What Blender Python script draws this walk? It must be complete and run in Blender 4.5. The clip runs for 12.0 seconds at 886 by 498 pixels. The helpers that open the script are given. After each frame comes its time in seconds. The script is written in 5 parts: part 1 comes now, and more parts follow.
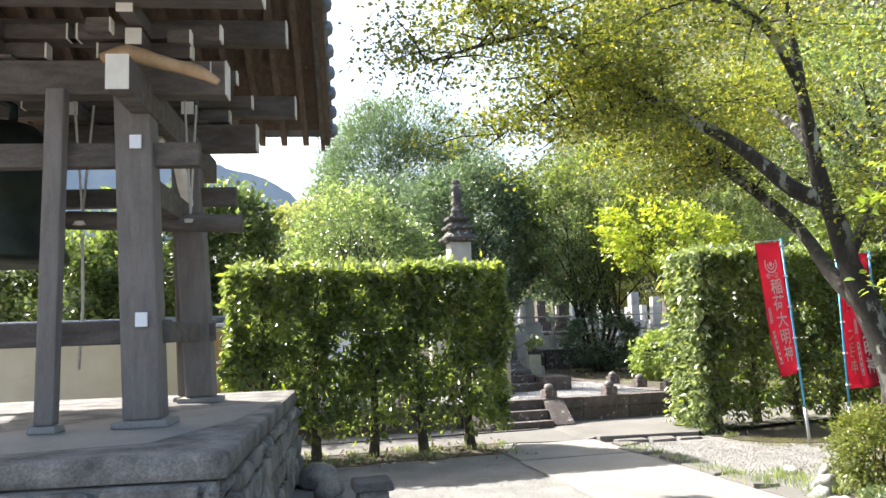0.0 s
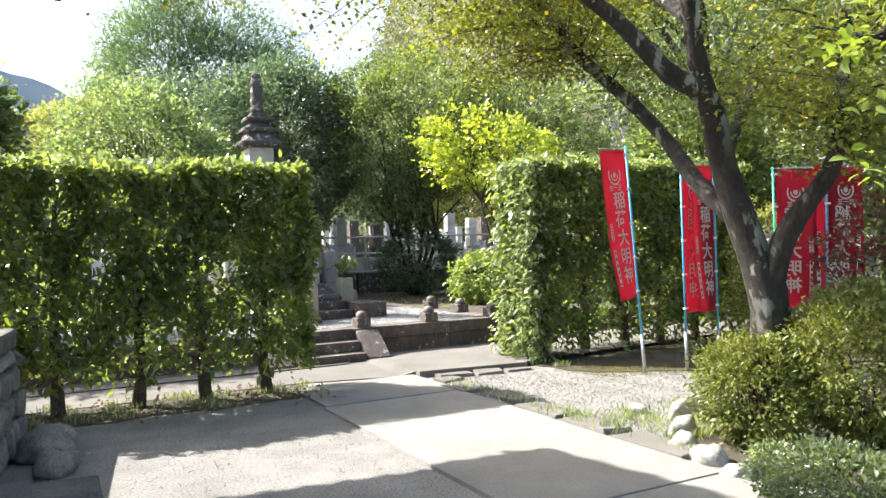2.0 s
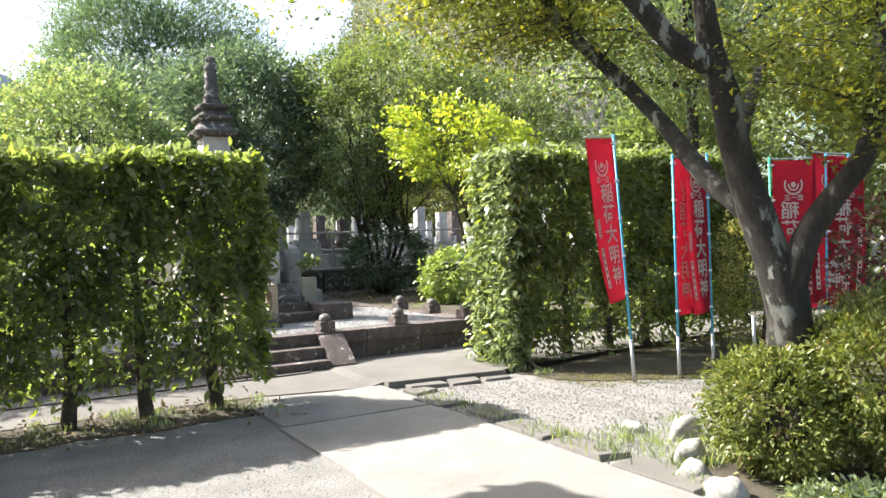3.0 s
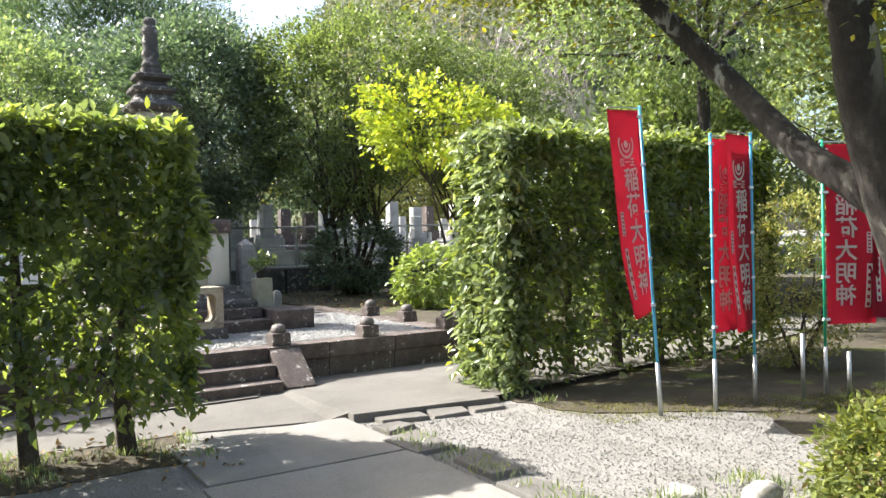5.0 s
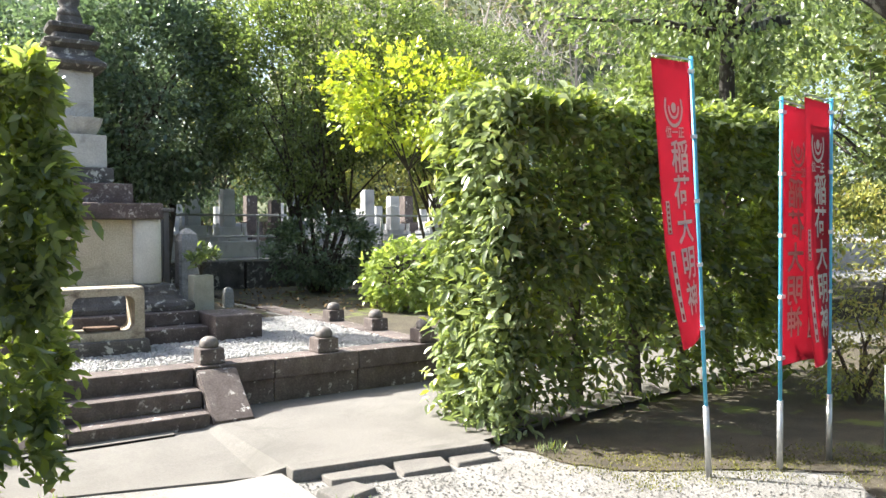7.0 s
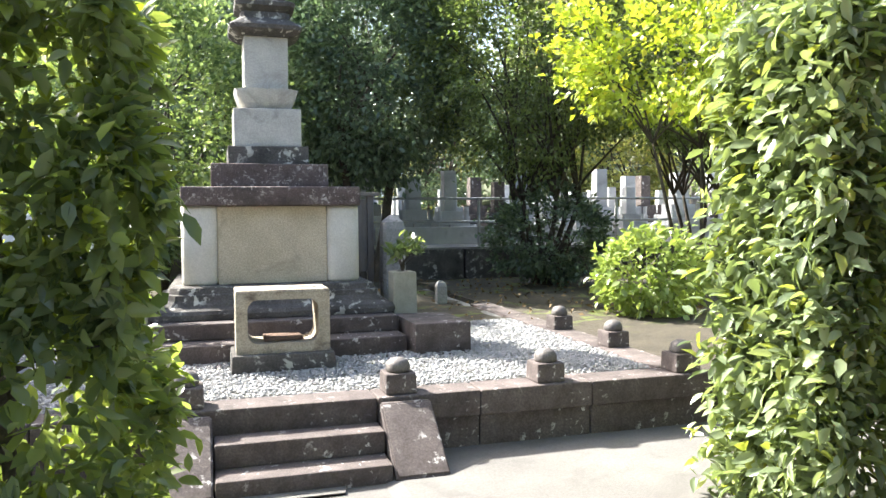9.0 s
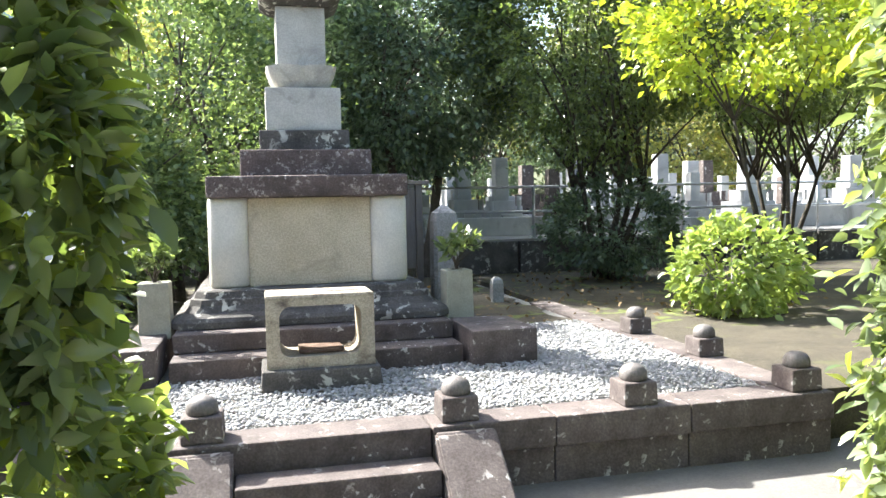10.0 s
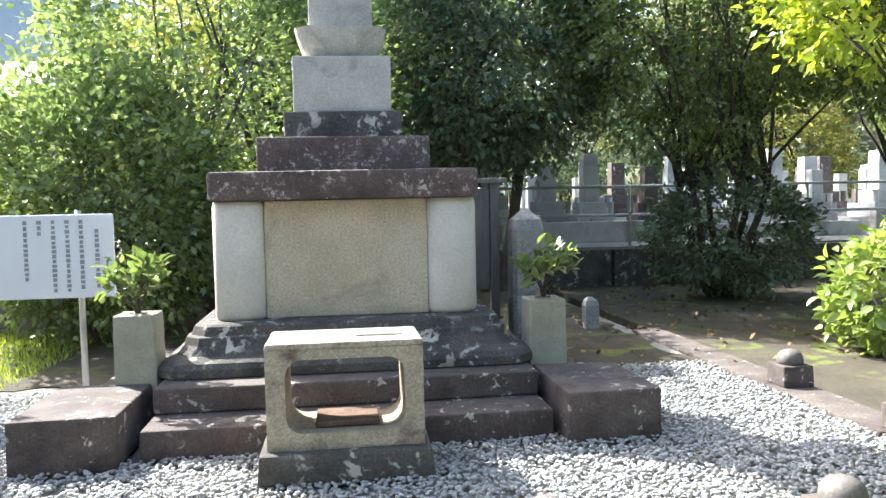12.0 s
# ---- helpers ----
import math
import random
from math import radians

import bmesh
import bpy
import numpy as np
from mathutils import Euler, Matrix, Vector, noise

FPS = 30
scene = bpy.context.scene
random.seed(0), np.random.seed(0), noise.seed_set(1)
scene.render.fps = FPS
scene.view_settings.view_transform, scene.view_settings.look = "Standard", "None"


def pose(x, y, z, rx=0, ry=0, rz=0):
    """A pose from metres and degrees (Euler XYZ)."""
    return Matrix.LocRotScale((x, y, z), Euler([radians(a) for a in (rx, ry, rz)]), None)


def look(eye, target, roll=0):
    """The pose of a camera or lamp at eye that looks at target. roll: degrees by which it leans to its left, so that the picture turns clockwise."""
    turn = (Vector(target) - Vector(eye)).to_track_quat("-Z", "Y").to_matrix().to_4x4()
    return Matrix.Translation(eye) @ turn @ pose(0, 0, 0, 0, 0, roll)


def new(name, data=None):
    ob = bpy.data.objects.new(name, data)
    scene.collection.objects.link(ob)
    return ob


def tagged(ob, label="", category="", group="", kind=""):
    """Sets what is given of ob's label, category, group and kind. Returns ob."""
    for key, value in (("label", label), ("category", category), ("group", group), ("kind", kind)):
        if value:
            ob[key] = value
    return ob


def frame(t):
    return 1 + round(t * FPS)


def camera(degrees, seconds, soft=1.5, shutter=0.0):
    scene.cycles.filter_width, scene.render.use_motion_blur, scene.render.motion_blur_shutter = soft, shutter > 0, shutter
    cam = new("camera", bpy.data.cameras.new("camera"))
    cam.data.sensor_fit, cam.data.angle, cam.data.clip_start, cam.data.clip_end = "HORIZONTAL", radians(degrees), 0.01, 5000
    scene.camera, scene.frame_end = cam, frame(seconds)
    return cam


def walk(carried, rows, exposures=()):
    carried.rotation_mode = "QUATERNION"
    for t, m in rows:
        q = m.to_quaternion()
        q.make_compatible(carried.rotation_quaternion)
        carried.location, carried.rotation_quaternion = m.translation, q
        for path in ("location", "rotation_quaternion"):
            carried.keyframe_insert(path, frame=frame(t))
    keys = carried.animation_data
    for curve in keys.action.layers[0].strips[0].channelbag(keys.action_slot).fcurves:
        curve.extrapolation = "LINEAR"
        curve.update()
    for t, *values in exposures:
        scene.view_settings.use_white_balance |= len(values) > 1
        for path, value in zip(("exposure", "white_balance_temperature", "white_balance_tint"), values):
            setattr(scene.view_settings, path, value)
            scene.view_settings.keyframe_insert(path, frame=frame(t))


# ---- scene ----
cam = camera(59.8, 12.0, soft=1.5)
METRES, EYE, TILT, LEAN, TURN = 10.4, 1.56, 0.0, 0.0, -14.1
EXPOSURE = 1.74
ROWS = [
    (0.0, 0.0, 0.0, 0.0, 0.22, 6.11, 2.05),
    (0.5, 0.0045, 0.0445, -0.0041, -3.83, 3.12, 2.17),
    (1.0, 0.0064, 0.0881, -0.0021, -11.84, 1.77, 1.95),
    (1.5, 0.0162, 0.1346, -0.0043, -13.58, 0.57, 1.89),
    (2.0, 0.0212, 0.1738, -0.0056, -13.62, -0.05, 1.9),
    (2.5, 0.0256, 0.2148, -0.0019, -15.22, -0.35, 1.6),
    (3.0, 0.0385, 0.2508, -0.0015, -15.91, -0.57, 2.09),
    (5.0, 0.0751, 0.407, -0.0019, -18.01, -0.84, 1.44),
    (5.5, 0.0884, 0.4446, -0.0002, -21.74, -1.11, 1.02),
    (6.0, 0.1077, 0.4819, 0.0009, -21.99, -1.3, 0.83),
    (6.5, 0.1189, 0.5229, -0.0007, -21.39, -1.34, 0.78),
    (8.5, 0.1572, 0.6885, 0.0019, -7.39, -2.45, -0.37),
    (9.0, 0.1639, 0.7322, 0.0047, -2.66, -2.72, 0.43),
    (9.5, 0.1602, 0.7769, 0.0057, -1.29, -3.07, 0.66),
    (10.0, 0.158, 0.8173, 0.0041, 0.8, -3.37, 1.24),
    (10.5, 0.1565, 0.8558, 0.0051, 4.03, -3.6, 1.09),
    (11.0, 0.1502, 0.8952, 0.0075, 4.82, -3.82, 0.86),
    (11.5, 0.1503, 0.9345, 0.0061, 5.74, -3.66, 1.19),
    (12.0, 0.1546, 0.9762, 0.0062, 6.73, -3.17, 1.26),
]
walk(cam, [(t, pose(0, 0, EYE, TILT, LEAN, TURN) @ pose(METRES * x, METRES * y, METRES * z, 90 + pitch, roll, yaw)) for t, x, y, z, yaw, pitch, roll in ROWS],
     exposures=[(0.0, EXPOSURE + 0.08, 6500, 10), (3.0, EXPOSURE - 0.04, 6500, 10), (5.0, EXPOSURE - 0.12, 6500, 10), (5.6, EXPOSURE + 0.06, 6480, 10), (6.5, EXPOSURE + 0.14, 6450, 9),
                (8.5, EXPOSURE + 0.32, 6400, 9), (10.0, EXPOSURE + 0.52, 6250, 8), (11.4, EXPOSURE + 0.56, 6200, 7), (12.0, EXPOSURE + 0.42, 6200, 7)])

# ---- world and sun ----
SUN_TO = Vector((-0.70, 0.76, 0.99)).normalized()      # from the place towards the sun
world = bpy.data.worlds.new("sky")
scene.world = world
world.use_nodes = True
wn = world.node_tree.nodes
sky = wn.new("ShaderNodeTexSky")
sky.sky_type = "NISHITA"
sky.sun_disc = False
sky.sun_elevation = math.asin(SUN_TO.z)
sky.sun_rotation = math.atan2(SUN_TO.x, SUN_TO.y)
sky.air_density, sky.dust_density, sky.ozone_density = 1.0, 4.0, 1.0
world.node_tree.links.new(sky.outputs[0], wn["Background"].inputs[0])
wn["Background"].inputs[1].default_value = 0.125
sun_data = bpy.data.lights.new("sun", "SUN")
sun_data.energy, sun_data.angle, sun_data.color = 4.6, radians(0.6), (1.0, 0.965, 0.90)
sun = new("sun", sun_data)
sun.matrix_world = look(SUN_TO * 60, (0, 0, 0))

# ---- materials ----


def nodes_of(m):
    m.use_nodes = True
    nt = m.node_tree
    return nt, nt.nodes["Principled BSDF"], nt.nodes["Material Output"]


def ramp_of(nt, stops):
    r = nt.nodes.new("ShaderNodeValToRGB")
    el = r.color_ramp.elements
    while len(el) < len(stops):
        el.new(0.5)
    for e, (p, c) in zip(el, stops):
        e.position, e.color = p, (*c, 1)
    return r


def noise_of(nt, co, scale, detail=4.0, rough=0.55, warp=0.0):
    n = nt.nodes.new("ShaderNodeTexNoise")
    n.inputs["Scale"].default_value, n.inputs["Detail"].default_value = scale, detail
    n.inputs["Roughness"].default_value, n.inputs["Distortion"].default_value = rough, warp
    nt.links.new(co, n.inputs["Vector"])
    return n.outputs["Fac"]


def mixed(nt, fac, a, b, mode="MIX"):
    m = nt.nodes.new("ShaderNodeMix")
    m.data_type, m.blend_type = "RGBA", mode
    for sock, v in ((m.inputs["Factor"], fac), (m.inputs["A"], a), (m.inputs["B"], b)):
        if isinstance(v, (tuple, list)):
            sock.default_value = (*v, 1)
        elif isinstance(v, (int, float)):
            sock.default_value = v
        else:
            nt.links.new(v, sock)
    return m.outputs["Result"]


def surface(name, c1, c2, scale=6.0, rough=0.85, bump=0.3, bscale=70.0, spots=None, spot_scale=9.0, spot_at=0.6,
            stain=None, stain_scale=1.6, stain_at=0.52, metal=0.0, random_amount=0.0, grain=None, stretch=(1, 1, 1)):
    """A weathered surface: broad tone, grain, optional stains and sharp spots, fine relief."""
    m = bpy.data.materials.new(name)
    nt, bsdf, _ = nodes_of(m)
    tc = nt.nodes.new("ShaderNodeTexCoord")
    mp = nt.nodes.new("ShaderNodeMapping")
    mp.inputs["Scale"].default_value = stretch
    nt.links.new(tc.outputs["Object"], mp.inputs["Vector"])
    co = mp.outputs["Vector"]
    r = ramp_of(nt, [(0.3, c1), (0.7, c2)])
    nt.links.new(noise_of(nt, co, scale, 6.0, 0.62), r.inputs["Fac"])
    col = r.outputs["Color"]
    if grain:
        g = ramp_of(nt, [(0.40, (grain,) * 3), (0.62, (1.0, 1.0, 1.0))])
        nt.links.new(noise_of(nt, co, bscale * 1.3, 3.0, 0.7), g.inputs["Fac"])
        col = mixed(nt, 1.0, col, g.outputs["Color"], "MULTIPLY")
    if stain:
        g = ramp_of(nt, [(stain_at, (0, 0, 0)), (stain_at + 0.16, (1, 1, 1))])
        nt.links.new(noise_of(nt, co, stain_scale, 7.0, 0.68, 0.6), g.inputs["Fac"])
        col = mixed(nt, g.outputs["Color"], col, stain)
    if spots:
        g = ramp_of(nt, [(spot_at, (0, 0, 0)), (spot_at + 0.05, (1, 1, 1))])
        nt.links.new(noise_of(nt, co, spot_scale, 5.0, 0.6, 0.4), g.inputs["Fac"])
        area = ramp_of(nt, [(0.44, (0, 0, 0)), (0.60, (1, 1, 1))])
        nt.links.new(noise_of(nt, co, spot_scale * 0.17, 3.0, 0.6), area.inputs["Fac"])
        col = mixed(nt, mixed(nt, 1.0, g.outputs["Color"], area.outputs["Color"], "MULTIPLY"), col, spots)
    if random_amount:
        oi = nt.nodes.new("ShaderNodeObjectInfo")
        hs = nt.nodes.new("ShaderNodeHueSaturation")
        mr = nt.nodes.new("ShaderNodeMapRange")
        mr.inputs["To Min"].default_value, mr.inputs["To Max"].default_value = 1 - random_amount, 1 + random_amount
        nt.links.new(oi.outputs["Random"], mr.inputs["Value"])
        nt.links.new(mr.outputs["Result"], hs.inputs["Value"])
        nt.links.new(col, hs.inputs["Color"])
        col = hs.outputs["Color"]
    nt.links.new(col, bsdf.inputs["Base Color"])
    bsdf.inputs["Roughness"].default_value, bsdf.inputs["Metallic"].default_value = rough, metal
    if bump:
        b1 = nt.nodes.new("ShaderNodeBump")
        b1.inputs["Strength"].default_value, b1.inputs["Distance"].default_value = bump, 0.012
        nt.links.new(noise_of(nt, co, bscale, 6.0, 0.7), b1.inputs["Height"])
        nt.links.new(b1.outputs["Normal"], bsdf.inputs["Normal"])
    return m


def leaf_material(name, dark, light, through_tint, rough=0.42, through_part=0.4, odd=None, odd_at=0.93):
    """Leaves: each island takes its own tone, light comes through the blade."""
    m = bpy.data.materials.new(name)
    nt, bsdf, out = nodes_of(m)
    geo = nt.nodes.new("ShaderNodeNewGeometry")
    stops = [(0.0, dark), (0.85, light)] + ([(odd_at, light), (min(odd_at + 0.02, 1.0), odd)] if odd else [])
    r = ramp_of(nt, stops)
    nt.links.new(geo.outputs["Random Per Island"], r.inputs["Fac"])
    tc = nt.nodes.new("ShaderNodeTexCoord")
    big = ramp_of(nt, [(0.35, (0.72, 0.75, 0.7)), (0.68, (1.15, 1.12, 1.0))])
    nt.links.new(noise_of(nt, tc.outputs["Object"], 1.1, 3.0), big.inputs["Fac"])
    col = mixed(nt, 1.0, r.outputs["Color"], big.outputs["Color"], "MULTIPLY")
    nt.links.new(col, bsdf.inputs["Base Color"])
    bsdf.inputs["Roughness"].default_value = rough
    tr = nt.nodes.new("ShaderNodeBsdfTranslucent")
    nt.links.new(mixed(nt, 1.0, col, through_tint, "MULTIPLY"), tr.inputs["Color"])
    mx = nt.nodes.new("ShaderNodeMixShader")
    mx.inputs[0].default_value = through_part
    nt.links.new(bsdf.outputs[0], mx.inputs[1])
    nt.links.new(tr.outputs[0], mx.inputs[2])
    nt.links.new(mx.outputs[0], out.inputs["Surface"])
    return m


# pale spots are lichen, increased to paint in flecks of sunlight as well
STONE_DARK = surface("dark stone with lichen and sun flecks", (0.085, 0.066, 0.06), (0.19, 0.155, 0.14), 5, 0.9, 0.5, 60,
                     spots=(0.62, 0.58, 0.54), spot_scale=14, spot_at=0.6, stain=(0.055, 0.042, 0.038), grain=0.66, random_amount=0.12)
STONE_LIGHT = surface("pale granite", (0.40, 0.38, 0.34), (0.56, 0.54, 0.49), 4, 0.85, 0.35, 60,
                      stain=(0.22, 0.205, 0.185), stain_at=0.58, stain_scale=2.2, grain=0.8)
STONE_PANEL = surface("cream speckled granite", (0.50, 0.43, 0.31), (0.66, 0.58, 0.44), 3, 0.85, 0.5, 55,
                      stain=(0.30, 0.25, 0.18), stain_at=0.56, stain_scale=2.4, grain=0.72)
STONE_TABLE = surface("mottled ochre stone", (0.36, 0.31, 0.23), (0.55, 0.48, 0.37), 4, 0.9, 0.5, 70,
                      stain=(0.11, 0.085, 0.065), stain_at=0.51, stain_scale=3.4, grain=0.65)
STONE_BASE = surface("sooty stone", (0.05, 0.045, 0.04), (0.16, 0.145, 0.13), 3, 0.92, 0.5, 55,
                     spots=(0.5, 0.48, 0.42), spot_scale=12, spot_at=0.56, grain=0.62)
STONE_GREY = surface("grey gravestone", (0.36, 0.36, 0.36), (0.56, 0.56, 0.55), 2, 0.6, 0.15, 80, stain=(0.25, 0.25, 0.24), random_amount=0.25)
STONE_PILLAR = surface("whitish granite", (0.58, 0.55, 0.49), (0.72, 0.69, 0.62), 3, 0.85, 0.3, 60,
                       stain=(0.34, 0.31, 0.27), stain_at=0.63, stain_scale=2.6, grain=0.85)
# post cap stone, lightened in colour where the sun highlights the domes
STONE_DOME_LIT = surface("grey cap stone lightened for sun highlights", (0.10, 0.085, 0.077), (0.235, 0.21, 0.19), 9, 0.6, 0.35, 60,
                     stain=(0.09, 0.075, 0.065), stain_at=0.52, stain_scale=7, grain=0.7)
STONE_CAP = surface("brown cap stone mottled with lichen", (0.085, 0.062, 0.056), (0.20, 0.15, 0.135), 6, 0.9, 0.6, 55,
                    spots=(0.42, 0.37, 0.335), spot_scale=34, spot_at=0.55, stain=(0.05, 0.038, 0.034), stain_at=0.55, grain=0.6)
CONCRETE = surface("worn concrete", (0.215, 0.204, 0.187), (0.31, 0.295, 0.27), 1.4, 0.92, 0.3, 55,
                   stain=(0.25, 0.235, 0.205), stain_at=0.56, grain=0.8, random_amount=0.07)
APRON = surface("old grey concrete", (0.13, 0.122, 0.11), (0.19, 0.179, 0.162), 1.1, 0.93, 0.35, 50,
                stain=(0.105, 0.099, 0.088), stain_at=0.53, grain=0.8)
GRAVEL_BED = surface("sandy gravel ground", (0.22, 0.212, 0.195), (0.33, 0.32, 0.30), 2.2, 0.95, 0.9, 42,
                     stain=(0.25, 0.23, 0.19), stain_at=0.6, stain_scale=0.8, grain=0.6)
MOSS = surface("mossy soil", (0.06, 0.05, 0.034), (0.12, 0.10, 0.066), 4, 0.95, 0.9, 60, spots=(0.13, 0.155, 0.035), spot_scale=2.4, spot_at=0.56, grain=0.6)
PEBBLE = surface("grey pebbles", (0.30, 0.295, 0.285), (0.50, 0.49, 0.475), 14, 0.75, 0.2, 90, stain=(0.24, 0.22, 0.20), stain_scale=9, stain_at=0.58)
PLASTER = surface("cream plaster", (0.60, 0.53, 0.38), (0.72, 0.65, 0.50), 2, 0.9, 0.2, 50, stain=(0.5, 0.40, 0.25), stain_at=0.62)
RUST_STAIN = surface("rust-stained plaster", (0.42, 0.25, 0.12), (0.6, 0.45, 0.28), 3, 0.9, 0.2, 50)
TILE = surface("grey roof tile", (0.10, 0.11, 0.125), (0.2, 0.21, 0.23), 6, 0.5, 0.2, 60, random_amount=0.2)
WOOD = surface("weathered grey timber", (0.15, 0.13, 0.115), (0.22, 0.195, 0.175), 5, 0.85, 0.35, 40, stretch=(3, 3, 0.5), grain=0.85)
WOOD_BEAM = surface("dark weathered beams", (0.085, 0.07, 0.06), (0.17, 0.145, 0.125), 5, 0.85, 0.35, 40, stain=(0.07, 0.05, 0.04), stretch=(0.8, 3, 3), grain=0.75)
WOOD_ROOF = surface("brown roof boards", (0.10, 0.068, 0.05), (0.20, 0.14, 0.10), 4, 0.85, 0.3, 40, stretch=(5, 0.7, 5), grain=0.75)
WHITE_END = surface("white-painted beam end", (0.62, 0.58, 0.5), (0.75, 0.71, 0.63), 8, 0.8, 0.15, 60)
OCHRE_END = surface("ochre carved nosing", (0.30, 0.17, 0.08), (0.5, 0.36, 0.22), 5, 0.8, 0.2, 50)
TRAY = surface("rusty tray", (0.10, 0.055, 0.035), (0.24, 0.15, 0.10), 9, 0.9, 0.5, 60, grain=0.6)
VASE = surface("greenish grey stone", (0.30, 0.29, 0.225), (0.42, 0.40, 0.315), 5, 0.85, 0.25, 60, stain=(0.22, 0.215, 0.15), stain_at=0.58, grain=0.85)
MARKER = surface("stained grey marker stone", (0.26, 0.255, 0.245), (0.42, 0.41, 0.395), 4, 0.9, 0.4, 50, stain=(0.06, 0.055, 0.05), stain_at=0.53, stain_scale=4.0, grain=0.7)
EDGE_CEMENT = surface("blackened cement edge", (0.045, 0.042, 0.038), (0.30, 0.285, 0.26), 3.2, 0.92, 0.6, 45, spots=(0.4, 0.39, 0.36), spot_scale=5, spot_at=0.68, grain=0.65)
BRONZE = surface("dark bronze", (0.02, 0.026, 0.02), (0.05, 0.06, 0.045), 4, 0.5, 0.15, 60, metal=0.7)
ROPE = surface("pale rope", (0.45, 0.42, 0.36), (0.62, 0.58, 0.5), 30, 0.9, 0.4, 120)
STEEL = surface("galvanised steel", (0.42, 0.43, 0.44), (0.58, 0.59, 0.60), 12, 0.38, 0.1, 80, metal=0.75)
BLUE_POLE = surface("light blue plastic pole", (0.06, 0.34, 0.55), (0.10, 0.44, 0.66), 9, 0.4, 0.05, 60)
GREEN_POLE = surface("green plastic pole", (0.02, 0.36, 0.20), (0.04, 0.46, 0.27), 9, 0.4, 0.05, 60)
WHITE_PAINT = surface("white painted board", (0.70, 0.72, 0.74), (0.78, 0.79, 0.80), 2, 0.5, 0.05, 60)
INK = surface("dark ink", (0.22, 0.23, 0.26), (0.32, 0.33, 0.36), 9, 0.6, 0.0)
BARK = surface("lichened maple bark", (0.02, 0.017, 0.014), (0.06, 0.052, 0.042), 8, 0.92, 1.0, 26, spots=(0.30, 0.31, 0.27), spot_scale=8, spot_at=0.54, grain=0.6, stretch=(1, 1, 0.5))
BARK_DARK = surface("dark bark", (0.05, 0.04, 0.03), (0.13, 0.105, 0.08), 9, 0.92, 0.7, 35, grain=0.6)
BARK_BARE = surface("pale bare twigs", (0.30, 0.26, 0.24), (0.42, 0.37, 0.35), 9, 0.9, 0.3, 35)
ROCK = surface("pale garden rock", (0.30, 0.29, 0.26), (0.52, 0.50, 0.45), 4, 0.9, 0.7, 30, stain=(0.16, 0.15, 0.12), grain=0.7, random_amount=0.15)
RUBBLE = surface("rubble stone", (0.17, 0.16, 0.145), (0.36, 0.34, 0.30), 4, 0.92, 0.7, 40, stain=(0.09, 0.08, 0.07), stain_at=0.5, grain=0.65, random_amount=0.22)
HILL = surface("wooded hillside", (0.03, 0.045, 0.02), (0.08, 0.09, 0.045), 0.12, 0.95, 0.6, 0.9)
# pale blue-grey base colour carries the distance haze
FAR_HILL = surface("far hill with haze in its colour", (0.24, 0.30, 0.34), (0.33, 0.37, 0.38), 0.06, 0.95, 0.0)


def cloth_material():
    m = bpy.data.materials.new("red banner cloth")
    nt, bsdf, out = nodes_of(m)
    tc = nt.nodes.new("ShaderNodeTexCoord")
    r = ramp_of(nt, [(0.3, (0.34, 0.012, 0.03)), (0.7, (0.44, 0.018, 0.045))])
    nt.links.new(noise_of(nt, tc.outputs["Object"], 4.0), r.inputs["Fac"])
    nt.links.new(r.outputs["Color"], bsdf.inputs["Base Color"])
    bsdf.inputs["Roughness"].default_value = 0.7
    tr = nt.nodes.new("ShaderNodeBsdfTranslucent")
    nt.links.new(r.outputs["Color"], tr.inputs["Color"])
    mx = nt.nodes.new("ShaderNodeMixShader")
    mx.inputs[0].default_value = 0.35
    nt.links.new(bsdf.outputs[0], mx.inputs[1])
    nt.links.new(tr.outputs[0], mx.inputs[2])
    nt.links.new(mx.outputs[0], out.inputs["Surface"])
    return m


RED = cloth_material()
PRINT = leaf_material("white print on cloth", (0.72, 0.68, 0.66), (0.74, 0.70, 0.68), (0.9, 0.8, 0.8), 0.7, 0.35)
LEAF_HEDGE = leaf_material("hedge leaves", (0.09, 0.122, 0.07), (0.22, 0.26, 0.135), (1.9, 2.0, 0.65), 0.2, 0.47, (0.20, 0.24, 0.05), 0.93)
# fresh leaf tone, whitened for the sun glints on the hedge end
LEAF_FRESH = leaf_material("fresh leaves whitened for sun glints", (0.15, 0.195, 0.11), (0.37, 0.43, 0.27), (1.25, 1.3, 0.6), 0.2, 0.36, (0.42, 0.45, 0.12), 0.92)
LEAF_TREE = leaf_material("evergreen leaves", (0.075, 0.105, 0.052), (0.22, 0.26, 0.115), (1.6, 1.75, 0.85), 0.3, 0.4)
LEAF_DEEP = leaf_material("deep green foliage", (0.07, 0.102, 0.078), (0.19, 0.24, 0.17), (1.5, 1.7, 1.0), 0.3, 0.32)
LEAF_MAPLE = leaf_material("maple leaves turning", (0.10, 0.13, 0.038), (0.235, 0.26, 0.072), (1.5, 1.45, 0.55), 0.42, 0.45, (0.50, 0.46, 0.07), 0.92)
LEAF_YELLOW = leaf_material("yellow-green leaves", (0.30, 0.39, 0.055), (0.50, 0.57, 0.12), (1.3, 1.3, 0.5), 0.42, 0.42, (0.62, 0.58, 0.09), 0.9)
# lime tone raised so that shaded leaves look sunlit
LEAF_LIME = leaf_material("lime leaves with sunlight in the tone", (0.26, 0.36, 0.07), (0.44, 0.53, 0.15), (1.5, 1.45, 0.5), 0.4, 0.45)
LEAF_FEATHER = leaf_material("feathery blue-green foliage", (0.09, 0.14, 0.085), (0.20, 0.27, 0.16), (1.4, 1.5, 0.9), 0.4, 0.36)
